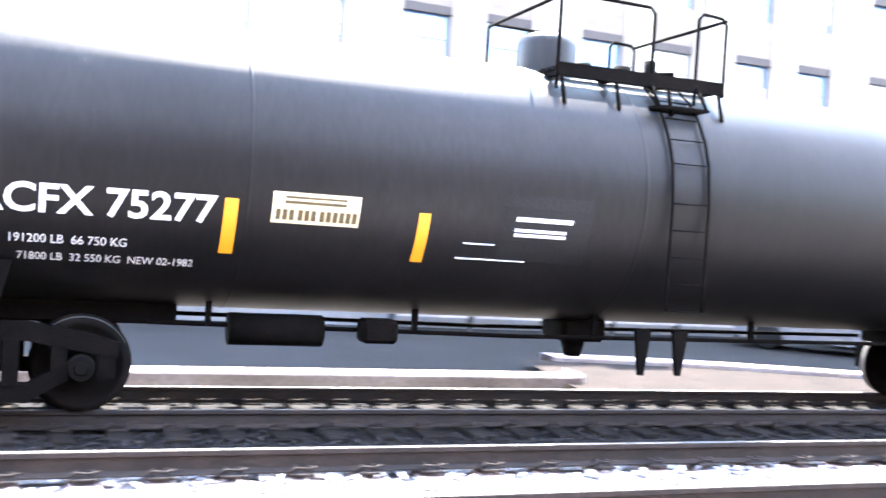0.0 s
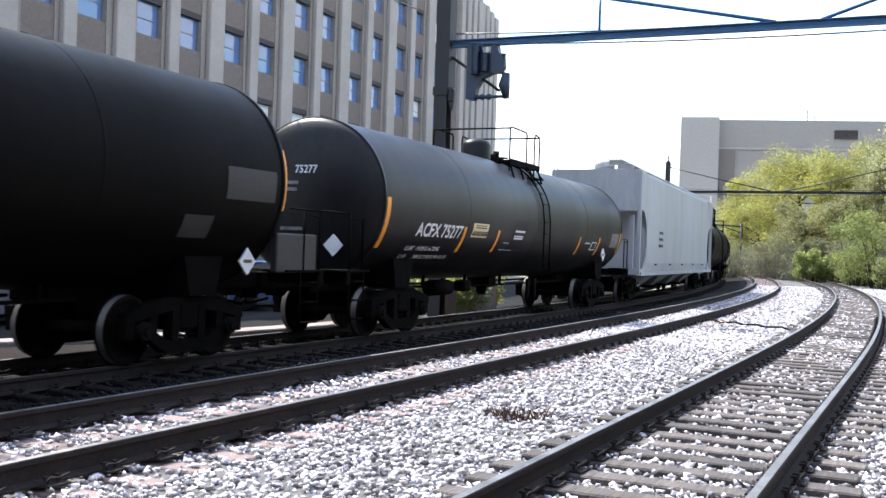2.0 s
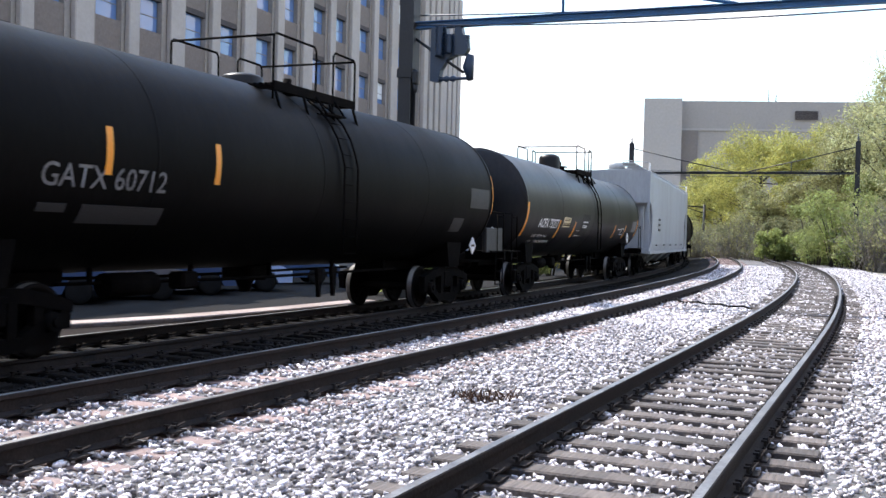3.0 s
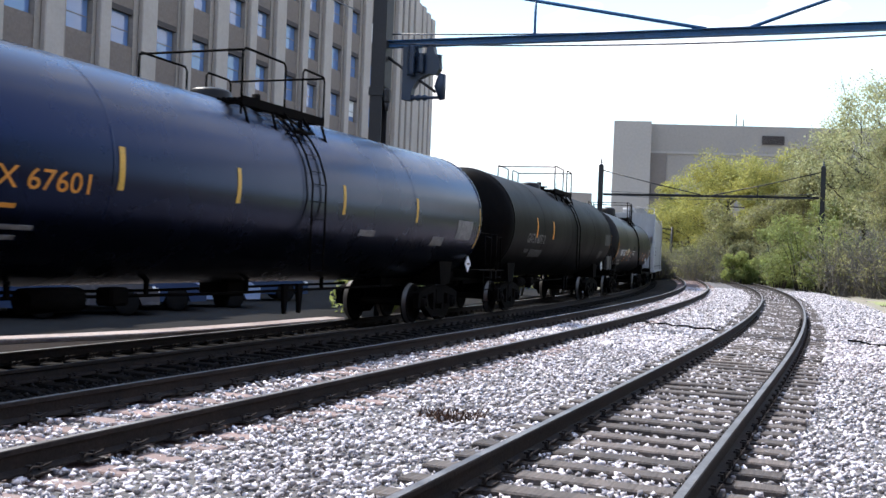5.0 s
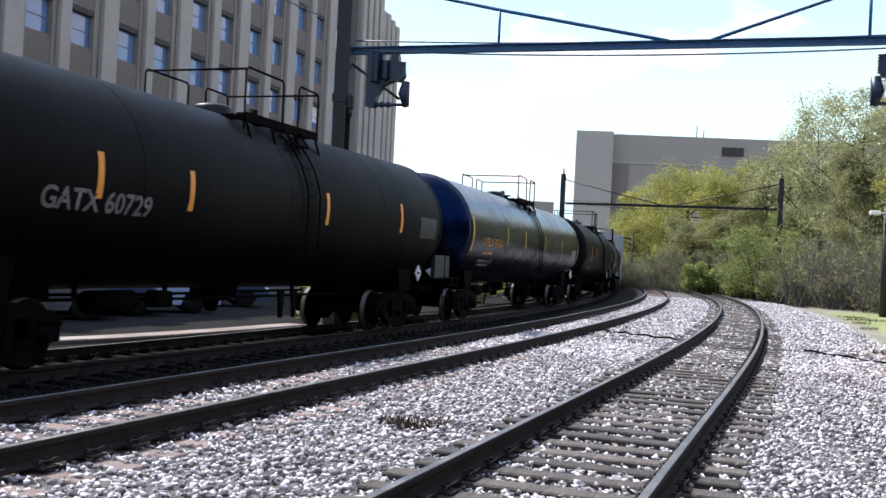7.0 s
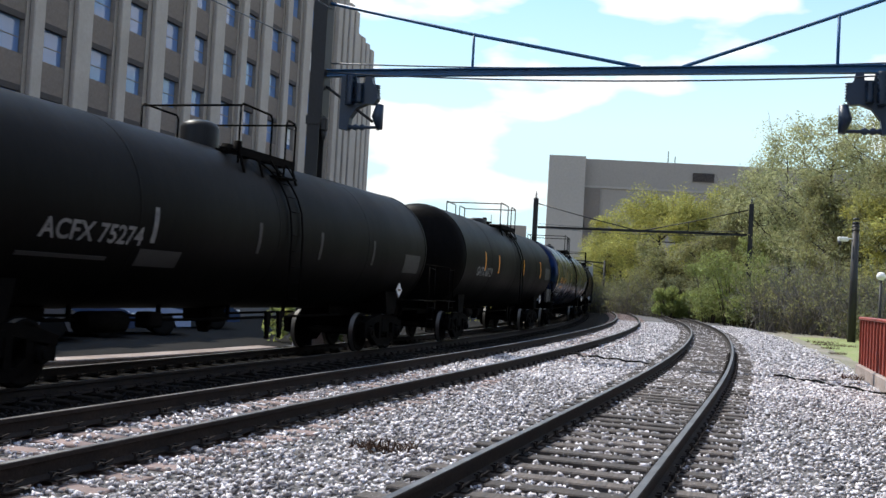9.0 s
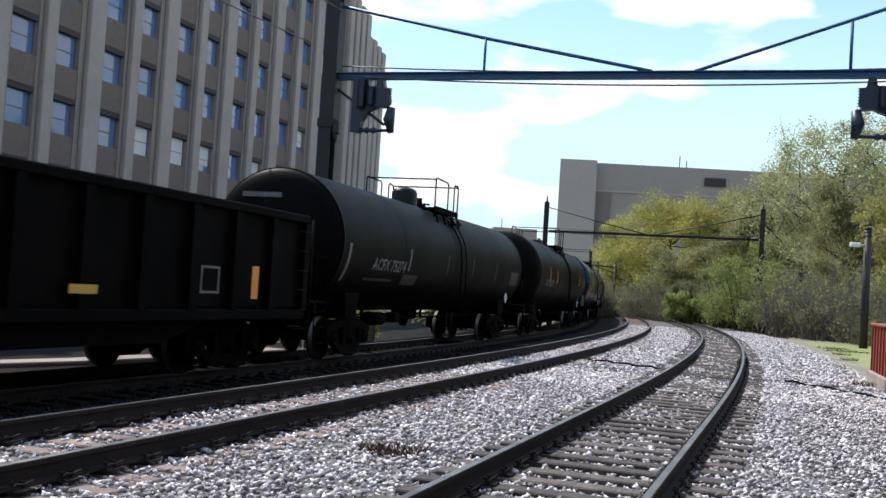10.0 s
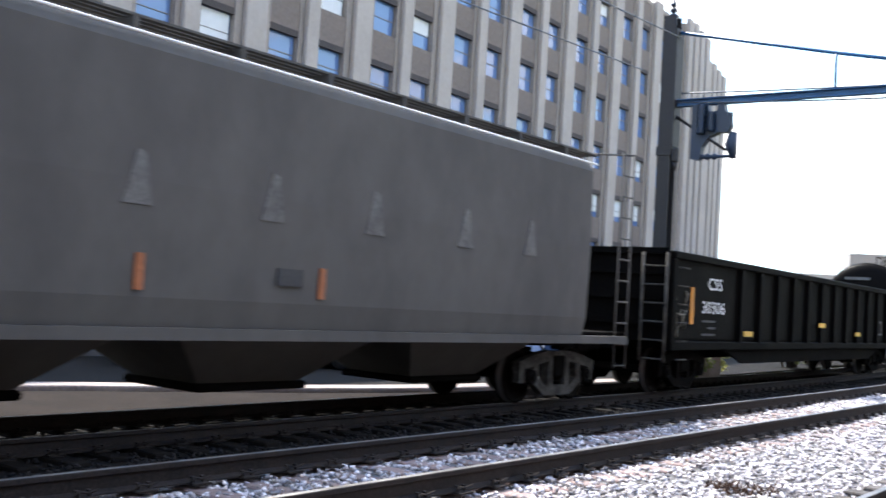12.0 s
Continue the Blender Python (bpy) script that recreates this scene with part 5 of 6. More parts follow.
    for spec in mats:
        kind, *v = spec
        if kind == "bar":        # reflective strip: x, z0, z1, width, material
            part("reflective_strip", wrap_panel(v[0] - v[3] / 2, v[0] + v[3] / 2, v[1], v[2]), v[4], t)
        elif kind == "panel":
            part(v[5], wrap_panel(*v[:4]), v[4], t)
        elif kind == "text":
            lettering("lettering", v[0], v[1], v[2], v[3], v[4], t, TANK_R, v[5], (0.006 if "1" in v[0] else 0.022) * v[1])
        elif kind == "lines":    # unreadable small print as plain bars: x0, x1, z, height, material
            part("small_print", wrap_panel(v[0], v[1], v[2], v[2] + v[3], n=3, out=0.013), v[4], t)
        elif kind == "diamond":
            x, z, r = v
            sh = Shape()
            a0 = math.asin((z + r - TANK_Z) / TANK_R)
            y = -math.cos(a0) * (TANK_R + 0.03)
            sh.prism([(x - r, z), (x, z - r), (x + r, z), (x, z + r)], y - 0.02, y + 0.01)
            part("placard", sh, M_WHITE, t, "white diamond placard")
            s2 = Shape()
            s2.prism([(x - r * 0.5, z - 0.02), (x + r * 0.5, z - 0.02), (x + r * 0.5, z + 0.03), (x - r * 0.5, z + 0.03)], y - 0.025, y - 0.018)
            part("placard_mark", s2, M_INK, t)
        elif kind == "headplate":   # on the rear head: y, z, w, h, material
            y, z, w, hh, m = v
            sh = Shape()
            xx = head_x(y, z) - 0.02
            sh.box(xx - 0.01, y - w / 2, z - hh / 2, xx + 0.015, y + w / 2, z + hh / 2)
            part("head_marking", sh, m, t)
        elif kind == "headtext":    # letters on the rear head: text, size, y of its start, z, width
            txt, size, y0, z, w = v
            ob = lettering("lettering", txt, size, 0.0, 0.0, M_WHITE, t, None, w, 0.012 * size)
            for q in ob.data.vertices:
                yy, zz = y0 - q.co.x, z + q.co.z
                q.co = (head_x(yy, zz) - 0.015, yy, zz)
        elif kind == "headdiamond":
            y, z, r = v
            sh = Shape()
            xx = head_x(y, z) - 0.05
            sh.add([(xx, y - r, z), (xx, y, z - r), (xx, y + r, z), (xx, y, z + r), (xx + 0.02, y - r, z), (xx + 0.02, y, z - r), (xx + 0.02, y + r, z), (xx + 0.02, y, z + r)],
                   [(0, 1, 2, 3), (7, 6, 5, 4), (0, 4, 5, 1), (1, 5, 6, 2), (2, 6, 7, 3), (3, 7, 4, 0)])
            part("placard", sh, M_WHITE, t, "white diamond placard")
        elif kind == "box":         # equipment box at the right-hand end beside the head
            x0, x1, z0, z1, m = v
            sh = Shape()
            sh.box(x0, -1.42, z0, x1, -1.30, z1, bevel=0.02)
            part("end_panel", sh, m, t, "plain grey panel")
    CARS.append((t, u, h - 1.9))
    return t


def hopper_body(sh, h, side, z0, ztop, roof):
    """Upright sides that round over just below the eave, and a low curved roof."""
    sec = [(-side + 0.06, z0), (-side, z0 + 0.3), (-side - 0.03, (z0 + ztop) / 2), (-side, ztop - 0.15), (-side + 0.10, ztop), (-0.9, ztop + roof * 0.7), (0, ztop + roof)]
    sec += [(-y, z) for y, z in sec[:6][::-1]]
    k = len(sec)
    v = [(x, y, z) for x in (-h, h) for y, z in sec]
    f = [tuple(range(k)), tuple(range(2 * k - 1, k - 1, -1))] + [(i, i + k, (i + 1) % k + k, (i + 1) % k) for i in range(k)]
    return sh.add(v, f)


def covered_hopper(u, length, paint, label, white):
    t = thing("covered_hopper", label, "hopper car", "freight train")
    h = length / 2
    ztop, z0, side = (4.48, 0.92, 1.55) if white else (3.93, 0.98, 1.55)
    inset = 1.5 if white else 1.6
    body = Shape()
    hopper_body(body, h - inset, side, z0, ztop, 0.16)
    part("body", body, paint, t)
    if white:
        # the side sheets run on past the body to an end post, with a rounded opening, and close the top of the end
        for sgn in (-1, 1):
            xi, xe = sgn * (h - inset), sgn * (h - 0.12)
            arc = [(xi + sgn * 0.95 * math.sin(a) * -1 + sgn * 0.9, 2.05 + 1.05 * math.cos(a)) for a in np.linspace(0, math.pi, 9)]
            for y in (-side, side):
                sh = Shape()
                up = [(xi, ztop - 0.05), (xe, ztop - 0.05), (xe, 3.1)] + [(x, z) for x, z in arc] + [(xe, 1.0), (xe, z0), (xi, z0)]
                if sgn < 0:
                    up = up[::-1]
                sh.prism(up, y - 0.02, y + 0.02)
                part("side_sheet", sh, paint, t)
                ps = Shape()
                ps.box(min(xe, xe + sgn * 0.10), y - 0.06, 0.80, max(xe, xe + sgn * 0.10), y + 0.06, ztop - 0.02)
                part("end_post", ps, paint, t)
            es = Shape()
            es.box(min(xe, xe - sgn * 0.05), -side + 0.06, 3.05, max(xe, xe - sgn * 0.05), side - 0.06, ztop)
            es.add([(xi, -side, ztop), (xe, -side, ztop), (xe, side, ztop), (xi, side, ztop)], [(0, 1, 2, 3), (3, 2, 1, 0)])
            part("end_sheet", es, paint, t)
    sill = Shape()
    for y in (-side, side):
        sill.box(-h + 0.2, y - 0.09 if y < 0 else y - 0.03, z0 - 0.13, h - 0.2, y + 0.03 if y < 0 else y + 0.09, z0 - 0.002)
    part("side_sill", sill, paint, t)
    eave = Shape()
    for y in (-side - 0.02, side + 0.02):
        eave.tube([(-h + inset - 0.1, y, ztop - 0.02), (h - inset + 0.1, y, ztop - 0.02)], 0.030 if white else 0.018, 6)
    part("eave_rail", eave, M_HOPWHITE if white else M_WHITE, t)
    # roof running board and hatches
    rb = Shape()
    for i in range(4):
        rb.box(-h + 0.2, -0.85 + 0.14 * i, ztop + 0.34, h - 0.2, -0.75 + 0.14 * i, ztop + 0.37)
    for x in np.arange(-h + 0.6, h, 1.5):
        rb.box(x - 0.03, -0.9, ztop + 0.2, x + 0.03, -0.3, ztop + 0.336)
    part("running_board", rb, paint, t)
    for x in np.linspace(-h + 2.2, h - 2.2, 6):
        ht = Shape()
        ht.tube([(x, 0.2, ztop + 0.2), (x, 0.2, ztop + 0.46)], 0.38, 16)
        part("hatch", ht, paint, t)
    # discharge bays below
    for x in ((-8.55, -4.6, -0.65, 3.3, 7.25) if not white else (-5.6, -1.9, 1.9, 5.6)):
        bay = Shape()
        bt, bb = (1.55, 0.35) if white else (1.75, 0.8)
        bay.add([(x - bt, -1.35, z0), (x + bt, -1.35, z0), (x + bt, 1.35, z0), (x - bt, 1.35, z0), (x - bb, -0.6, 0.26), (x + bb, -0.6, 0.26), (x + bb, 0.6, 0.26), (x - bb, 0.6, 0.26)],
                [(0, 1, 5, 4), (1, 2, 6, 5), (2, 3, 7, 6), (3, 0, 4, 7), (4, 5, 6, 7)])
        part("discharge_bay", bay, paint, t)
        ch = Shape()
        ch.box(x - bb - 0.1, -0.72, 0.18, x + bb + 0.1, 0.72, 0.28, bevel=0.03)
        part("outlet_gate", ch, M_FRAME, t)
    # end slope sheet, platform, ladders
    for sgn in (-1, 1):
        xe, xi = sgn * h, sgn * (h - inset)
        trim_ = paint if white else M_FRAME
        for nm, q in (("end_sill", (xe, xe - sgn * 0.12, -1.5, 1.5, 0.82, 1.05)), ("draft_sill", (xe - sgn * 0.13, xe - sgn * 1.6, -0.35, 0.35, 0.72, 0.995)), ("end_deck", (xe - sgn * 0.125, xi, -1.45, 1.45, 1.0, 1.04))):
            e = Shape()
            e.box(min(q[0], q[1]), q[2], q[4], max(q[0], q[1]), q[3], q[5])
            part(nm, e, trim_, t)
        if white:
            e = Shape()
            e.box(min(xi, xi + sgn * 0.03) + sgn * 0.004, -1.45, 1.045, max(xi, xi + sgn * 0.03) + sgn * 0.004, 1.45, 3.1)
            part("end_wall", e, paint, t)
            for y in (-1.25, 1.25):
                e = Shape()
                e.box(min(xe - sgn * 0.3, xe - sgn * 0.45), y - 0.06, 1.044, max(xe - sgn * 0.3, xe - sgn * 0.45), y + 0.06, 2.9)
                part("corner_post", e, paint, t)
        ld = Shape()
        for y in (-side + 0.02, side - 0.02):
            for dx in (0.06, 0.5):
                ld.tube([(xe - sgn * dx, y, 0.4), (xe - sgn * dx, y, ztop + 0.35)], 0.02, 5)
            for z in np.arange(0.45, ztop + 0.3, 0.38):
                ld.tube([(xe - sgn * 0.06, y, z), (xe - sgn * 0.5, y, z)], 0.016, 5)
        ld.tube([(xe - sgn * 0.06, -side, ztop + 0.35), (xe - sgn * 0.06, -0.3, ztop + 0.45)], 0.018, 5)
        part("ladder", ld, paint, t)
        coupler(t, xe, sgn)
    for x in (-h + 1.6, h - 1.6):
        truck(t, x, None if white else M_DUSTY)
    y = -side - 0.034

    def decal(name, x0, x1, za, zb, mat, label=""):
        sh = Shape()
        sh.box(x0, y - 0.006, za, x1, y + 0.05, zb)
        part(name, sh, mat, t, label)

    if white:
        for i in range(3):
            decal("small_print", -h + 4.2, -h + 5.0, 2.35 - 0.25 * i, 2.45 - 0.25 * i, M_GREYPLATE)
        for x in np.linspace(-h + 3.5, h - 3.5, 5):
            decal("small_mark", x, x + 0.25, 1.15, 1.21, M_GREYPLATE)
    else:
        # dust marks below the seams, faded strips, a dark plate
        for x in (0.78, 2.6, 4.35, 6.3, 8.0):
            sh = Shape()
            sh.prism([(x - 0.18, 2.2), (x + 0.18, 2.2), (x + 0.07, 2.72), (x - 0.03, 2.76)], y - 0.004, y + 0.05)
            part("dust_mark", sh, M_STREAK, t)
        for x in (0.82, 3.42):
            decal("reflective_strip", x, x + 0.10, 1.35, 1.72, M_ORANGE_FADED)
        decal("number_panel", 2.74, 3.14, 1.48, 1.68, M_GREYDARK)
    CARS.append((t, u, h - 1.6))
    return t


M_ORANGE_FADED = material("faded_orange_reflective_tape", (0.42, 0.14, 0.05), 0.6, vary=0.3, bump=0)
M_GREYDARK = material("dark_stencil_panel", (0.06, 0.06, 0.06), 0.8, vary=0.3)


def gondola(u, length, label):
    t = thing("gondola_car", label, "gondola car", "freight train")
    h, side, z0, top = length / 2, 1.5, 0.88, 2.62
    for y, nm in ((-side, "side_wall"), (side, "side_wall")):
        sh = Shape()
        sh.box(-h, min(y, y + 0.06 * (1 if y < 0 else -1)), z0, h, max(y, y + 0.06 * (1 if y < 0 else -1)), top)
        part(nm, sh, M_GOND, t)
        for x in np.linspace(-h + 0.06, h - 0.06, 17):
            if -h + 1.2 < x < -h + 3.2:
                continue
            rb = Shape()
            o = -1 if y < 0 else 1
            ya, yb = sorted((y + o * 0.002, y + o * 0.11))
            rb.prism([(x - 0.09, z0), (x + 0.09, z0), (x + 0.09, top - 0.1), (x - 0.09, top - 0.1)], ya, yb)
            part("side_post", rb, M_GOND, t)
        ch = Shape()
        ch.box(-h, y - 0.12, top - 0.1, h, y + 0.12, top + 0.05, bevel=0.02)
        part("top_chord", ch, M_GOND, t)
        bt = Shape()
        bt.box(-h, y - 0.10, z0 - 0.16, h, y + 0.10, z0 + 0.02, bevel=0.02)
        part("side_sill", bt, M_GOND, t)
    fl = Shape()
    fl.box(-h, -side, z0, h, side, z0 + 0.08)
    part("floor", fl, M_FRAME, t)
    # deep-bellied sills between the trucks
    for y, nm in ((-side + 0.02, "belly_sill"), (0.0, "center_sill"), (side - 0.1, "belly_sill")):
        cs = Shape()
        cs.prism([(-h + 3.2, z0 - 0.17), (-h + 4.4, 0.40), (h - 4.4, 0.40), (h - 3.2, z0 - 0.17)], y, y + 0.08)
        part(nm, cs, M_FRAME, t)
    for sgn in (-1, 1):
        e = Shape()
        e.box(min(sgn * h, sgn * (h - 0.08)), -side, z0, max(sgn * h, sgn * (h - 0.08)), side, top)
        for z in (1.2, 1.7, 2.2, 2.6):
            er = Shape()
            er.box(min(sgn * (h + 0.002), sgn * (h + 0.10)), -side, z, max(sgn * (h + 0.002), sgn * (h + 0.10)), side, z + 0.12)
            part("end_rib", er, M_GOND, t)
        e.box(min(sgn * h, sgn * (h - 3)), -0.35, 0.68, max(sgn * h, sgn * (h - 3)), 0.35, z0)
        part("end_wall", e, M_GOND, t)
        ld = Shape()
        for y in (-side - 0.05, -side + 0.45):
            ld.tube([(sgn * (h + 0.25), y, 0.5), (sgn * (h + 0.25), y, top)], 0.032, 5)
        for z in np.arange(0.55, top, 0.36):
            ld.tube([(sgn * (h + 0.25), -side - 0.05, z), (sgn * (h + 0.25), -side + 0.45, z)], 0.018, 5)
            ld.tube([(sgn * (h - 0.1), -side - 0.16, z), (sgn * (h - 0.6), -side - 0.16, z)], 0.016, 5)
        part("ladder", ld, M_DUSTY if sgn < 0 else M_WHEEL, t)
        coupler(t, sgn * h, sgn)
    for x in (-h + 1.9, h - 1.9):
        truck(t, x)
    y = -side - 0.125

    def decal(name, x0, x1, za, zb, mat, yy=y, label=""):
        sh = Shape()
        sh.box(x0, yy - 0.004, za, x1, yy + 0.12, zb)
        part(name, sh, mat, t, label)

    for txt, z, w in (("CSS", 1.99, 0.78), ("30306", 1.49, 1.28)):
        ob = lettering("lettering", txt, 0.36, -h + (2.02 if txt == "CSS" else 1.73), z, M_WHITE, t, None, w, 0.002)
        ob.matrix_basis = pose(0, 1.0 - side - 0.008, 0)
    for x, z, out in ((-h + 4.3, 1.02, 0.0), (-h + 9.85, 1.31, 0.105), (-h + 13.7, 1.10, 0.105)):
        sh = Shape()
        sh.box(x, -side - out - 0.018, z, x + 0.55, -side - out + 0.004, z + 0.12)
        part("reflective_strip", sh, M_YELLOW, t, "yellow reflective strip")
    decal("reflective_strip", h - 1.9, h - 1.68, 1.08, 1.64, M_ORANGE, -side - 0.01)
    decal("reflective_strip", -h + 1.10, -h + 1.24, 1.25, 2.0, M_OCHRE, -side - 0.01)
    for i in range(3):
        decal("small_print", -h + 1.75 + 0.3 * (i % 2), -h + 2.5, 1.30 - 0.14 * i, 1.345 - 0.14 * i, M_GREYDARK, -side - 0.004)
    for a, b in (((h - 3.50, 1.15), (h - 2.95, 1.19)), ((h - 3.50, 1.55), (h - 2.95, 1.59)), ((h - 3.50, 1.19), (h - 3.46, 1.55)), ((h - 2.99, 1.19), (h - 2.95, 1.55))):
        decal("stencil_frame", a[0], b[0], a[1], b[1], M_DULLWHITE, -side - 0.004)
    # chalk scrawl near the rear end
    sc = Shape()
    rg = random.Random(4)
    for i in range(9):
        x, z = -h + 0.35 + rg.random() * 0.5, 1.1 + rg.random() * 1.0
        sc.tube([(x, -side - 0.012, z), (x + rg.uniform(-0.2, 0.2), -side - 0.012, z + rg.uniform(-0.3, 0.3)), (x + rg.uniform(-0.3, 0.3), -side - 0.012, z + rg.uniform(-0.1, 0.3))], 0.02, 4)
    part("chalk_scrawl", sc, M_YGRAF, t)
    CARS.append((t, u, h - 1.9))


def ahead_of(t):
    """Metres by which the train has gone on since 1.5 s."""
    return 10.0 * (t - 1.5) + 0.035 * (t * t - 2.25) - 0.17 * max(0.0, 1.0 - t) ** 2


def train():
    O, Y, W, D = M_ORANGE, M_YELLOW, M_WHITE, M_DULLWHITE
    covered_hopper(41.05, 20.7, M_HOPWHITE, "clean white covered hopper car with ladders at its ends", True)
    # black car with the large white mark
    c = 19.6
    tank_car(c + 0.15, 17.5, M_BLACK, "glossy black tank car with white lettering and orange strips",
             [("text", "ACFX 75277", 0.38, 12.78 - c, 1.71, W, 2.16),
              ("bar", 15.07 - c, 1.42, 1.95, 0.13, O), ("bar", 17.03 - c, 1.44, 1.94, 0.125, O),
              ("bar", 11.45 - c, 1.45, 2.36, 0.14, O), ("bar", 23.45 - c, 1.46, 1.95, 0.12, O), ("bar", 25.45 - c, 1.46, 1.97, 0.12, O), ("bar", 27.8 - c, 1.55, 2.2, 0.11, O),
              ("panel", 15.46 - c, 16.34 - c, 1.75, 2.05, M_CREAM, "sign"), ("lines", 15.58 - c, 16.2 - c, 1.945, 0.025, M_INK), ("lines", 15.58 - c, 16.2 - c, 1.995, 0.02, M_INK)]
             + [("lines", 15.50 - c + 0.066 * i + 0.02 * (i > 2) + 0.02 * (i > 5), 15.545 - c + 0.066 * i + 0.02 * (i > 2) + 0.02 * (i > 5), 1.785, 0.10, M_INK) for i in range(12)]
             + [("text", "LD LMT", 0.135, 12.63 - c, 1.43, W, 0.37), ("text", "191200 LB  66 750 KG", 0.135, 13.13 - c, 1.43, W, 1.02),
                ("text", "LT WT", 0.135, 12.58 - c, 1.27, W, 0.32), ("text", "71800 LB  32 550 KG  NEW 02-1982", 0.135, 13.2 - c, 1.27, W, 1.58)]
             + [("panel", 17.9 - c, 18.95 - c, 1.5, 2.2, M_STENCIL, "stencil_panel"), ("lines", 18.05 - c, 18.72 - c, 1.93, 0.045, W), ("lines", 18.05 - c, 18.66 - c, 1.82, 0.03, W), ("lines", 18.05 - c, 18.66 - c, 1.77, 0.03, W),
              ("lines", 17.5 - c, 17.85 - c, 1.66, 0.008, W), ("lines", 17.45 - c, 18.25 - c, 1.5, 0.008, W),
              ("lines", 24.0 - c, 24.5 - c, 1.78, 0.03, W), ("panel", 24.7 - c, 25.2 - c, 1.60, 1.84, W, "stencil_panel"), ("lines", 24.75 - c, 25.15 - c, 1.63, 0.18, M_GREYPLATE), ("panel", 26.75 - c, 27.6 - c, 1.72, 2.15, D, "stencil_panel"),
              ("diamond", 26.05 - c, 1.47, 0.2), ("headdiamond", -0.62, 1.47, 0.20), ("headdiamond", 0.25, 1.05, 0.2),
              ("headtext", "ACFX", 0.20, 0.78, 2.76, 0.34), ("headtext", "75277", 0.20, 0.20, 2.76, 0.46), ("headplate", 0.35, 2.58, 0.45, 0.06, D), ("headplate", 0.35, 2.46, 0.4, 0.06, D),
              ("headplate", 0.25, 1.75, 0.45, 0.06, D), ("headplate", 0.25, 1.62, 0.4, 0.05, D), ("headplate", 0.25, 1.5, 0.4, 0.05, D)], 19.73 - c, 2.2, 20.14 - c, 1.5)
    c = 0.28
    tank_car(c, 17.05, M_BLACK2, "sooty black tank car with faded grey lettering and orange strips",
             [("text", "GATX 60712", 0.40, -5.95 - c, 1.88, D, 2.17), ("bar", -4.9 - c, 2.05, 2.64, 0.12, O), ("bar", -2.7 - c, 2.05, 2.62, 0.12, O), ("bar", 8.2 - c, 1.95, 2.85, 0.12, O),
              ("lines", -5.9 - c, -5.45 - c, 1.58, 0.10, M_GREYPLATE), ("lines", -5.2 - c, -3.7 - c, 1.46, 0.22, M_GREYPLATE),
              ("panel", 6.85 - c, 8.0 - c, 2.05, 2.5, M_GREYPLATE, "stencil_panel"), ("diamond", 7.75 - c, 1.18, 0.2), ("box", 8.0, 9.1, 1.02, 1.62, M_GREYPLATE), ("panel", 6.1 - c, 6.7 - c, 1.5, 1.8, M_GREYPLATE, "stencil_panel")], 0.83 - c, 2.75, 1.1 - c)
    c = -19.95
    tank_car(c, 19.3, M_SKYGLOSS, "glossy black tank car with a painted-in blue sky sheen, orange lettering and yellow strips",
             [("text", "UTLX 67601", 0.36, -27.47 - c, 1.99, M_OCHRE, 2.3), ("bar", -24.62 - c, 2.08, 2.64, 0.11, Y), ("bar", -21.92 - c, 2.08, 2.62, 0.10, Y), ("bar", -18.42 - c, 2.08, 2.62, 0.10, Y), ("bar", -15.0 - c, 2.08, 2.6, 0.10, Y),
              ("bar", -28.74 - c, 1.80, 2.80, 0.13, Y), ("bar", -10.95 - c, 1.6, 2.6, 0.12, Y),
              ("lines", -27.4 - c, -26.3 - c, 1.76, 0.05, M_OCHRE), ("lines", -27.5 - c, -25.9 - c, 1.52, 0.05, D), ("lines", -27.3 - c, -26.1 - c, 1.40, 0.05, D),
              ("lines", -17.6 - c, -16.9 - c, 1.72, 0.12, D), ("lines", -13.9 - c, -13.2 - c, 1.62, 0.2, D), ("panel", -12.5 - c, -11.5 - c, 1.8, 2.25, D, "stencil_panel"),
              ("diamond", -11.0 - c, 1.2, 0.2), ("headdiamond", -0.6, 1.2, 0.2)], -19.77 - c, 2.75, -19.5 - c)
    c = -39.87
    tank_car(c, 17.05, M_BLACK2, "sooty black tank car with worn grey lettering and orange strips",
             [("text", "GATX 60729", 0.40, -46.14 - c, 1.88, D, 2.2), ("bar", -45.1 - c, 2.05, 2.66, 0.12, O), ("bar", -43.0 - c, 2.02, 2.62, 0.12, O), ("bar", -38.4 - c, 2.05, 2.66, 0.12, O), ("bar", -34.6 - c, 2.07, 2.72, 0.12, O),
              ("panel", -33.4 - c, -32.3 - c, 2.0, 2.5, M_GREYPLATE, "stencil_panel"), ("diamond", -32.58 - c, 1.15, 0.2), ("box", 8.0, 9.1, 1.02, 1.62, M_GREYPLATE)], -39.37 - c, 2.75, -39.1 - c)
    c = -60.2
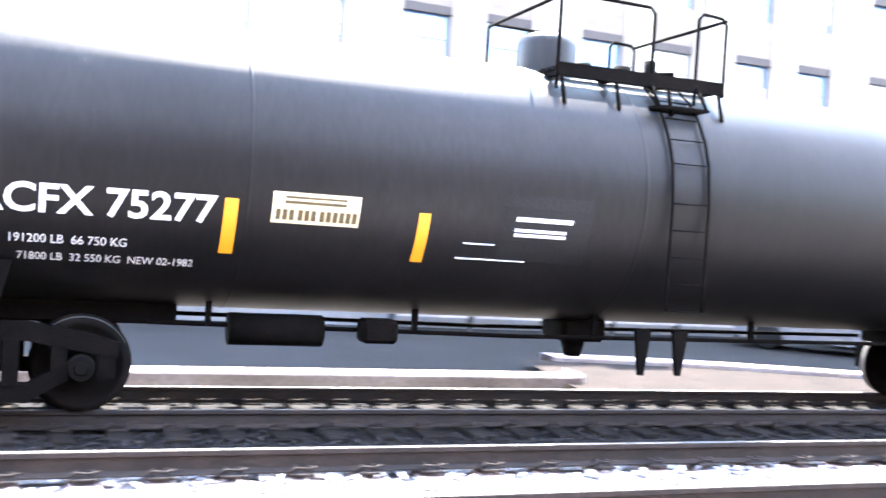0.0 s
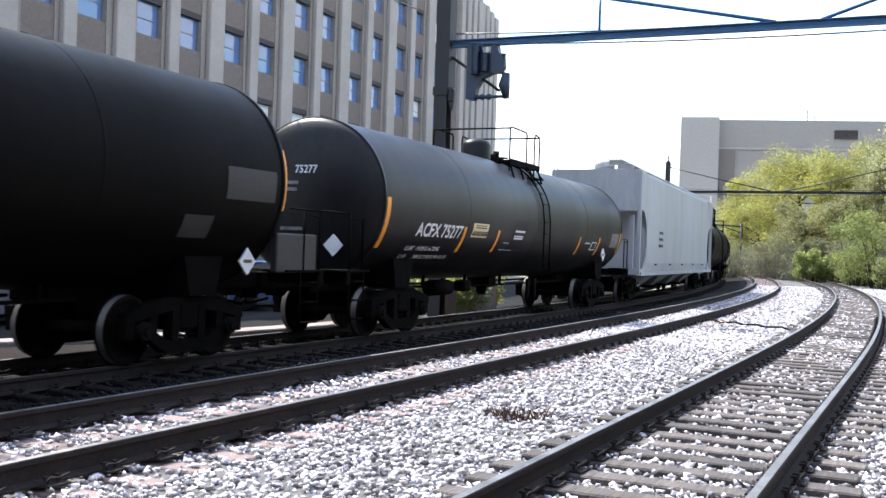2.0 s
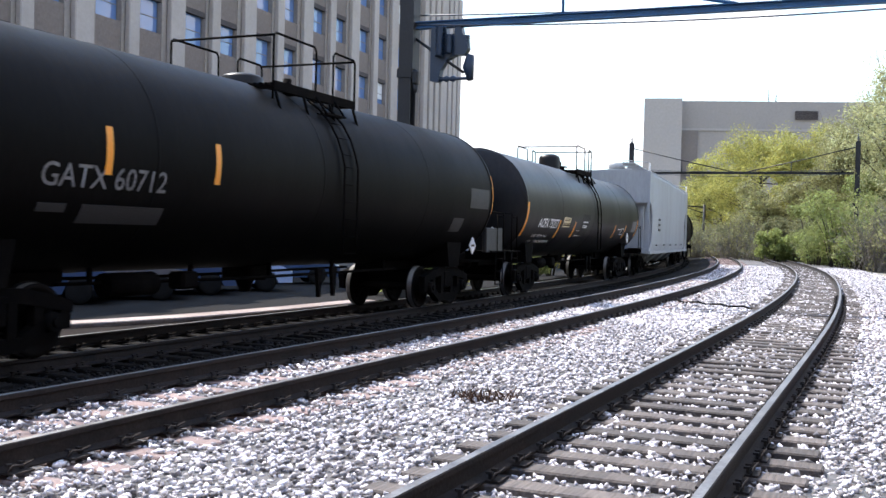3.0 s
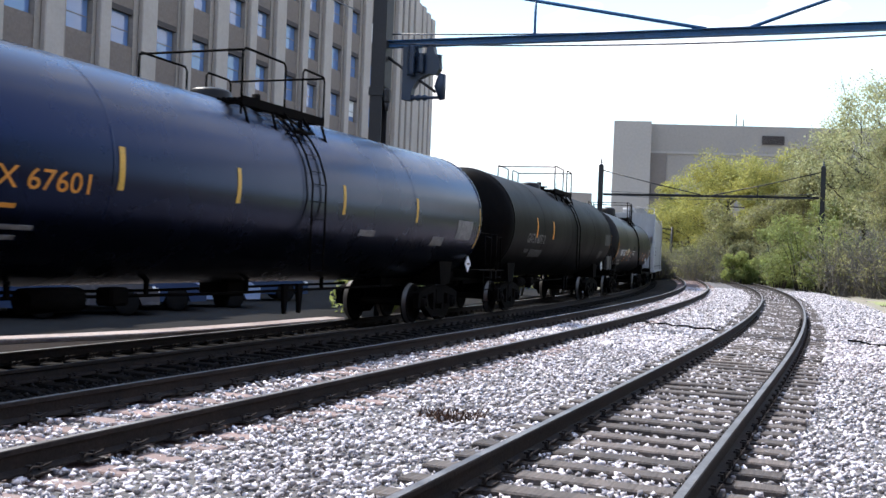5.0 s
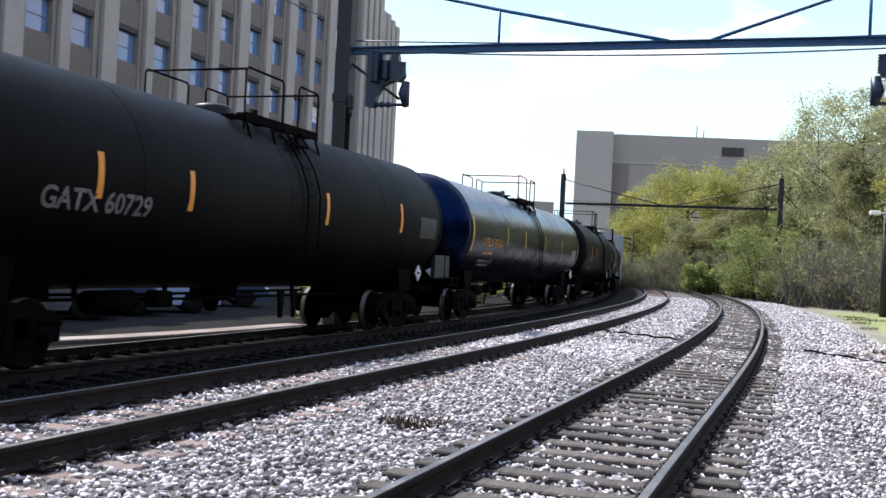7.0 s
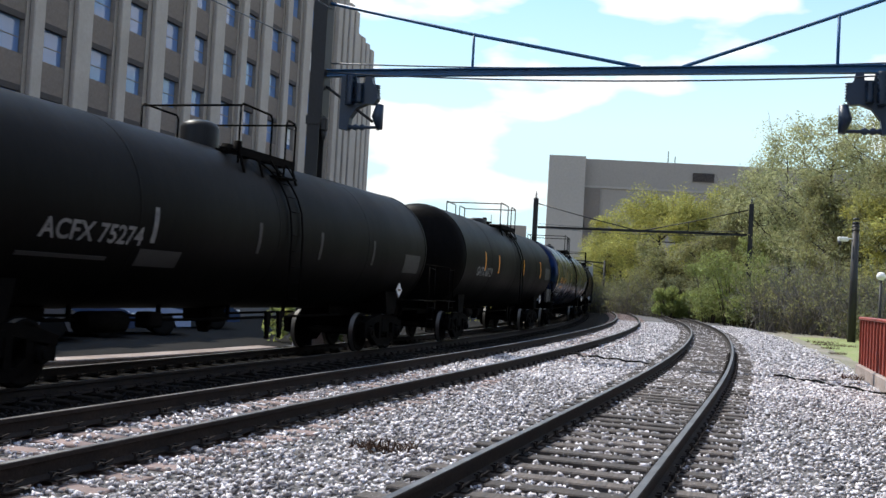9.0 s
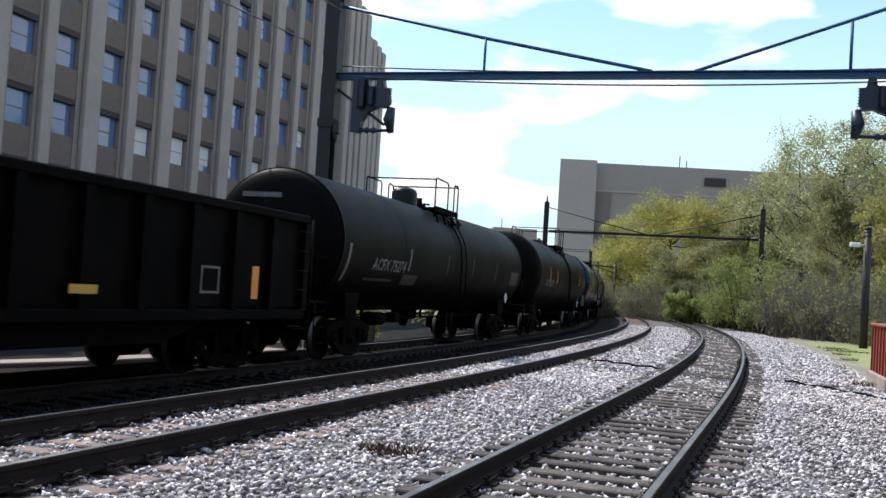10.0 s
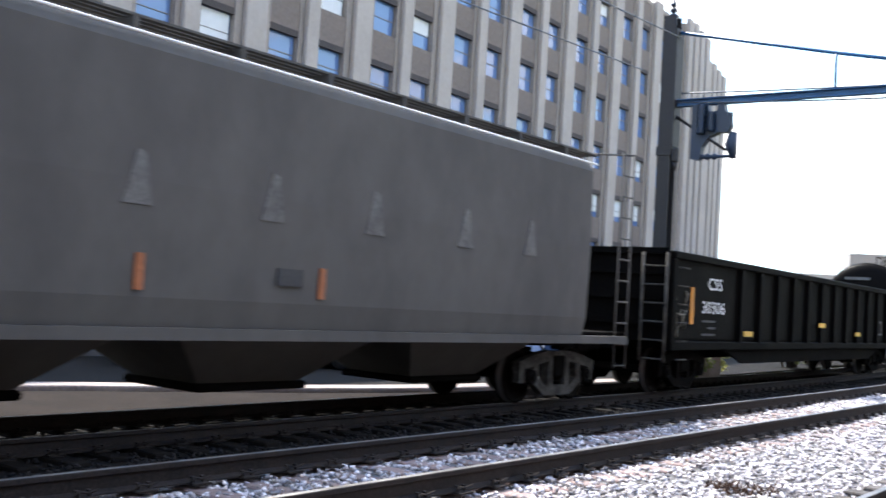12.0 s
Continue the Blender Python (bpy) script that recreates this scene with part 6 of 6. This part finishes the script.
    tank_car(c, 17.5, M_BLACK2, "dusty black tank car with faded white lettering",
             [("text", "ACFX 75274", 0.38, -66.62 - c, 1.80, D, 2.2), ("bar", -64.17 - c, 1.85, 2.38, 0.11, D), ("bar", -60.95 - c, 1.85, 2.4, 0.11, M_GREYPLATE), ("bar", -58.35 - c, 1.85, 2.4, 0.11, M_GREYPLATE), ("bar", -55.5 - c, 1.85, 2.4, 0.11, M_GREYPLATE), ("bar", -68.1 - c, 1.5, 2.3, 0.12, D),
              ("lines", -66.9 - c, -65.1 - c, 1.55, 0.05, M_GREYPLATE), ("panel", -64.4 - c, -63.3 - c, 1.5, 1.75, M_GREYPLATE, "stencil_panel"), ("panel", -53.4 - c, -52.3 - c, 1.75, 2.2, M_GREYPLATE, "stencil_panel"),
              ("diamond", -53.2 - c, 1.3, 0.18), ("headplate", 0.3, 3.2, 0.9, 0.10, D)], -60.0 - c, 2.2, -59.6 - c, 1.5)
    gondola(-80.6, 20.4, "black ribbed gondola car with white stencils and yellow strips")
    covered_hopper(-104.0, 23.0, M_HOPGREY, "dusty grey covered hopper car with a white eave rail", False)
    tank_car(62.3, 17.0, M_BLACK2, "dark tank car far ahead in the train", [], 0.0, 2.4, 0.1)
    tank_car(81.5, 17.0, M_BLACK2, "dark tank car far ahead in the train", [], 0.0, 2.4, 0.1)


def motions():
    times = [0.25 * i for i in range(49)]
    for t, u, reach in CARS:
        rows = []
        for x in times:
            s = u + ahead_of(x)
            a, b = on_line(min(s + reach, 198), FAR), on_line(min(s - reach, 196), FAR)
            mid, d = (a + b) / 2, a - b
            rows.append((x, pose(mid.x, mid.y, 0, 0, 0, math.degrees(math.atan2(d.y, d.x)))))
        walk(t, rows)
    place = {t: u for t, u, reach in CARS}
    for w, t in WHEELS:
        base, rows, turned, before = w.matrix_basis.copy(), [], 0.0, None
        for i in range(361):
            x = i / FPS
            s = place[t] + ahead_of(x)
            near = -22 < s < 52
            if before is not None and near:
                turned += (s - before) / WHEEL_R
            before = s
            if near or i in (0, 360):
                rows.append((x, base @ Matrix.Rotation(turned, 4, "Y")))
        walk(w, rows)


# ---------- build ----------
ground()
light_block_walls()
office_building()
far_building()
behind_train()
a0 = on_line(27.5, FAR - 2.5)
a1 = on_line(27.5, 8.4)
portal((a0.x, a0.y, -0.6), (a1.x, a1.y, -0.6), 9.95, 7.42, "dark steel catenary portal with a blue-grey beam over the tracks")
portal((8.8, 91.2, -0.6), (26.6, 86.0, -0.6), 9.9, 7.3, "dark catenary portal standing before the trees", False)
bracket_pole(19.8, 118.5)
distant_block()
line_wires()
right_side()
for car_s, car_lat, car_paint, car_label in ((28.5, -9.4, M_CARBLUE, "pale blue parked car beside the platform"), (25.6, -9.6, M_CARDARK, "dark blue car parked on the street"),
                                             (22.8, -9.3, M_CARGREY, "grey parked car on the street"), (20.0, -9.7, M_CARDARK, "dark blue car parked on the street"),
                                             (16.8, -9.5, M_CARGREY, "grey parked car on the street"), (34.0, -10.4, M_CARDARK, "dark blue car parked on the street")):
    parked_car(car_s, FAR + car_lat, car_paint, car_label, -48)
board_fence(6.0, 34.0, FAR - 12.2)
planting()
weeds()
ground_line()
train()
tracks()
stones("ballast_stones", 62000, 1.5, 24, NEAR - 3.6, NEAR + 4.5, 0.034, "loose pale crushed stones of the ballast", 1.35, seed=1)
stones("shade_darkened_stones", 30000, -4, 40, FAR - 1.6, MID - 0.95, 0.036, "crushed stones beside the train's track, darkened for the train's shade", 1.0, seed=2, mat=M_SHADESTONE)
stones("ballast_stones", 22000, -4, 34, MID - 0.95, NEAR - 3.4, 0.034, "loose pale crushed stones of the ballast", 1.0, seed=4)
stones("ballast_stones", 52000, 20, 75, MID - 0.95, NEAR + 4.1, 0.050, "loose pale crushed stones of the ballast", 1.3, seed=3)
motions()
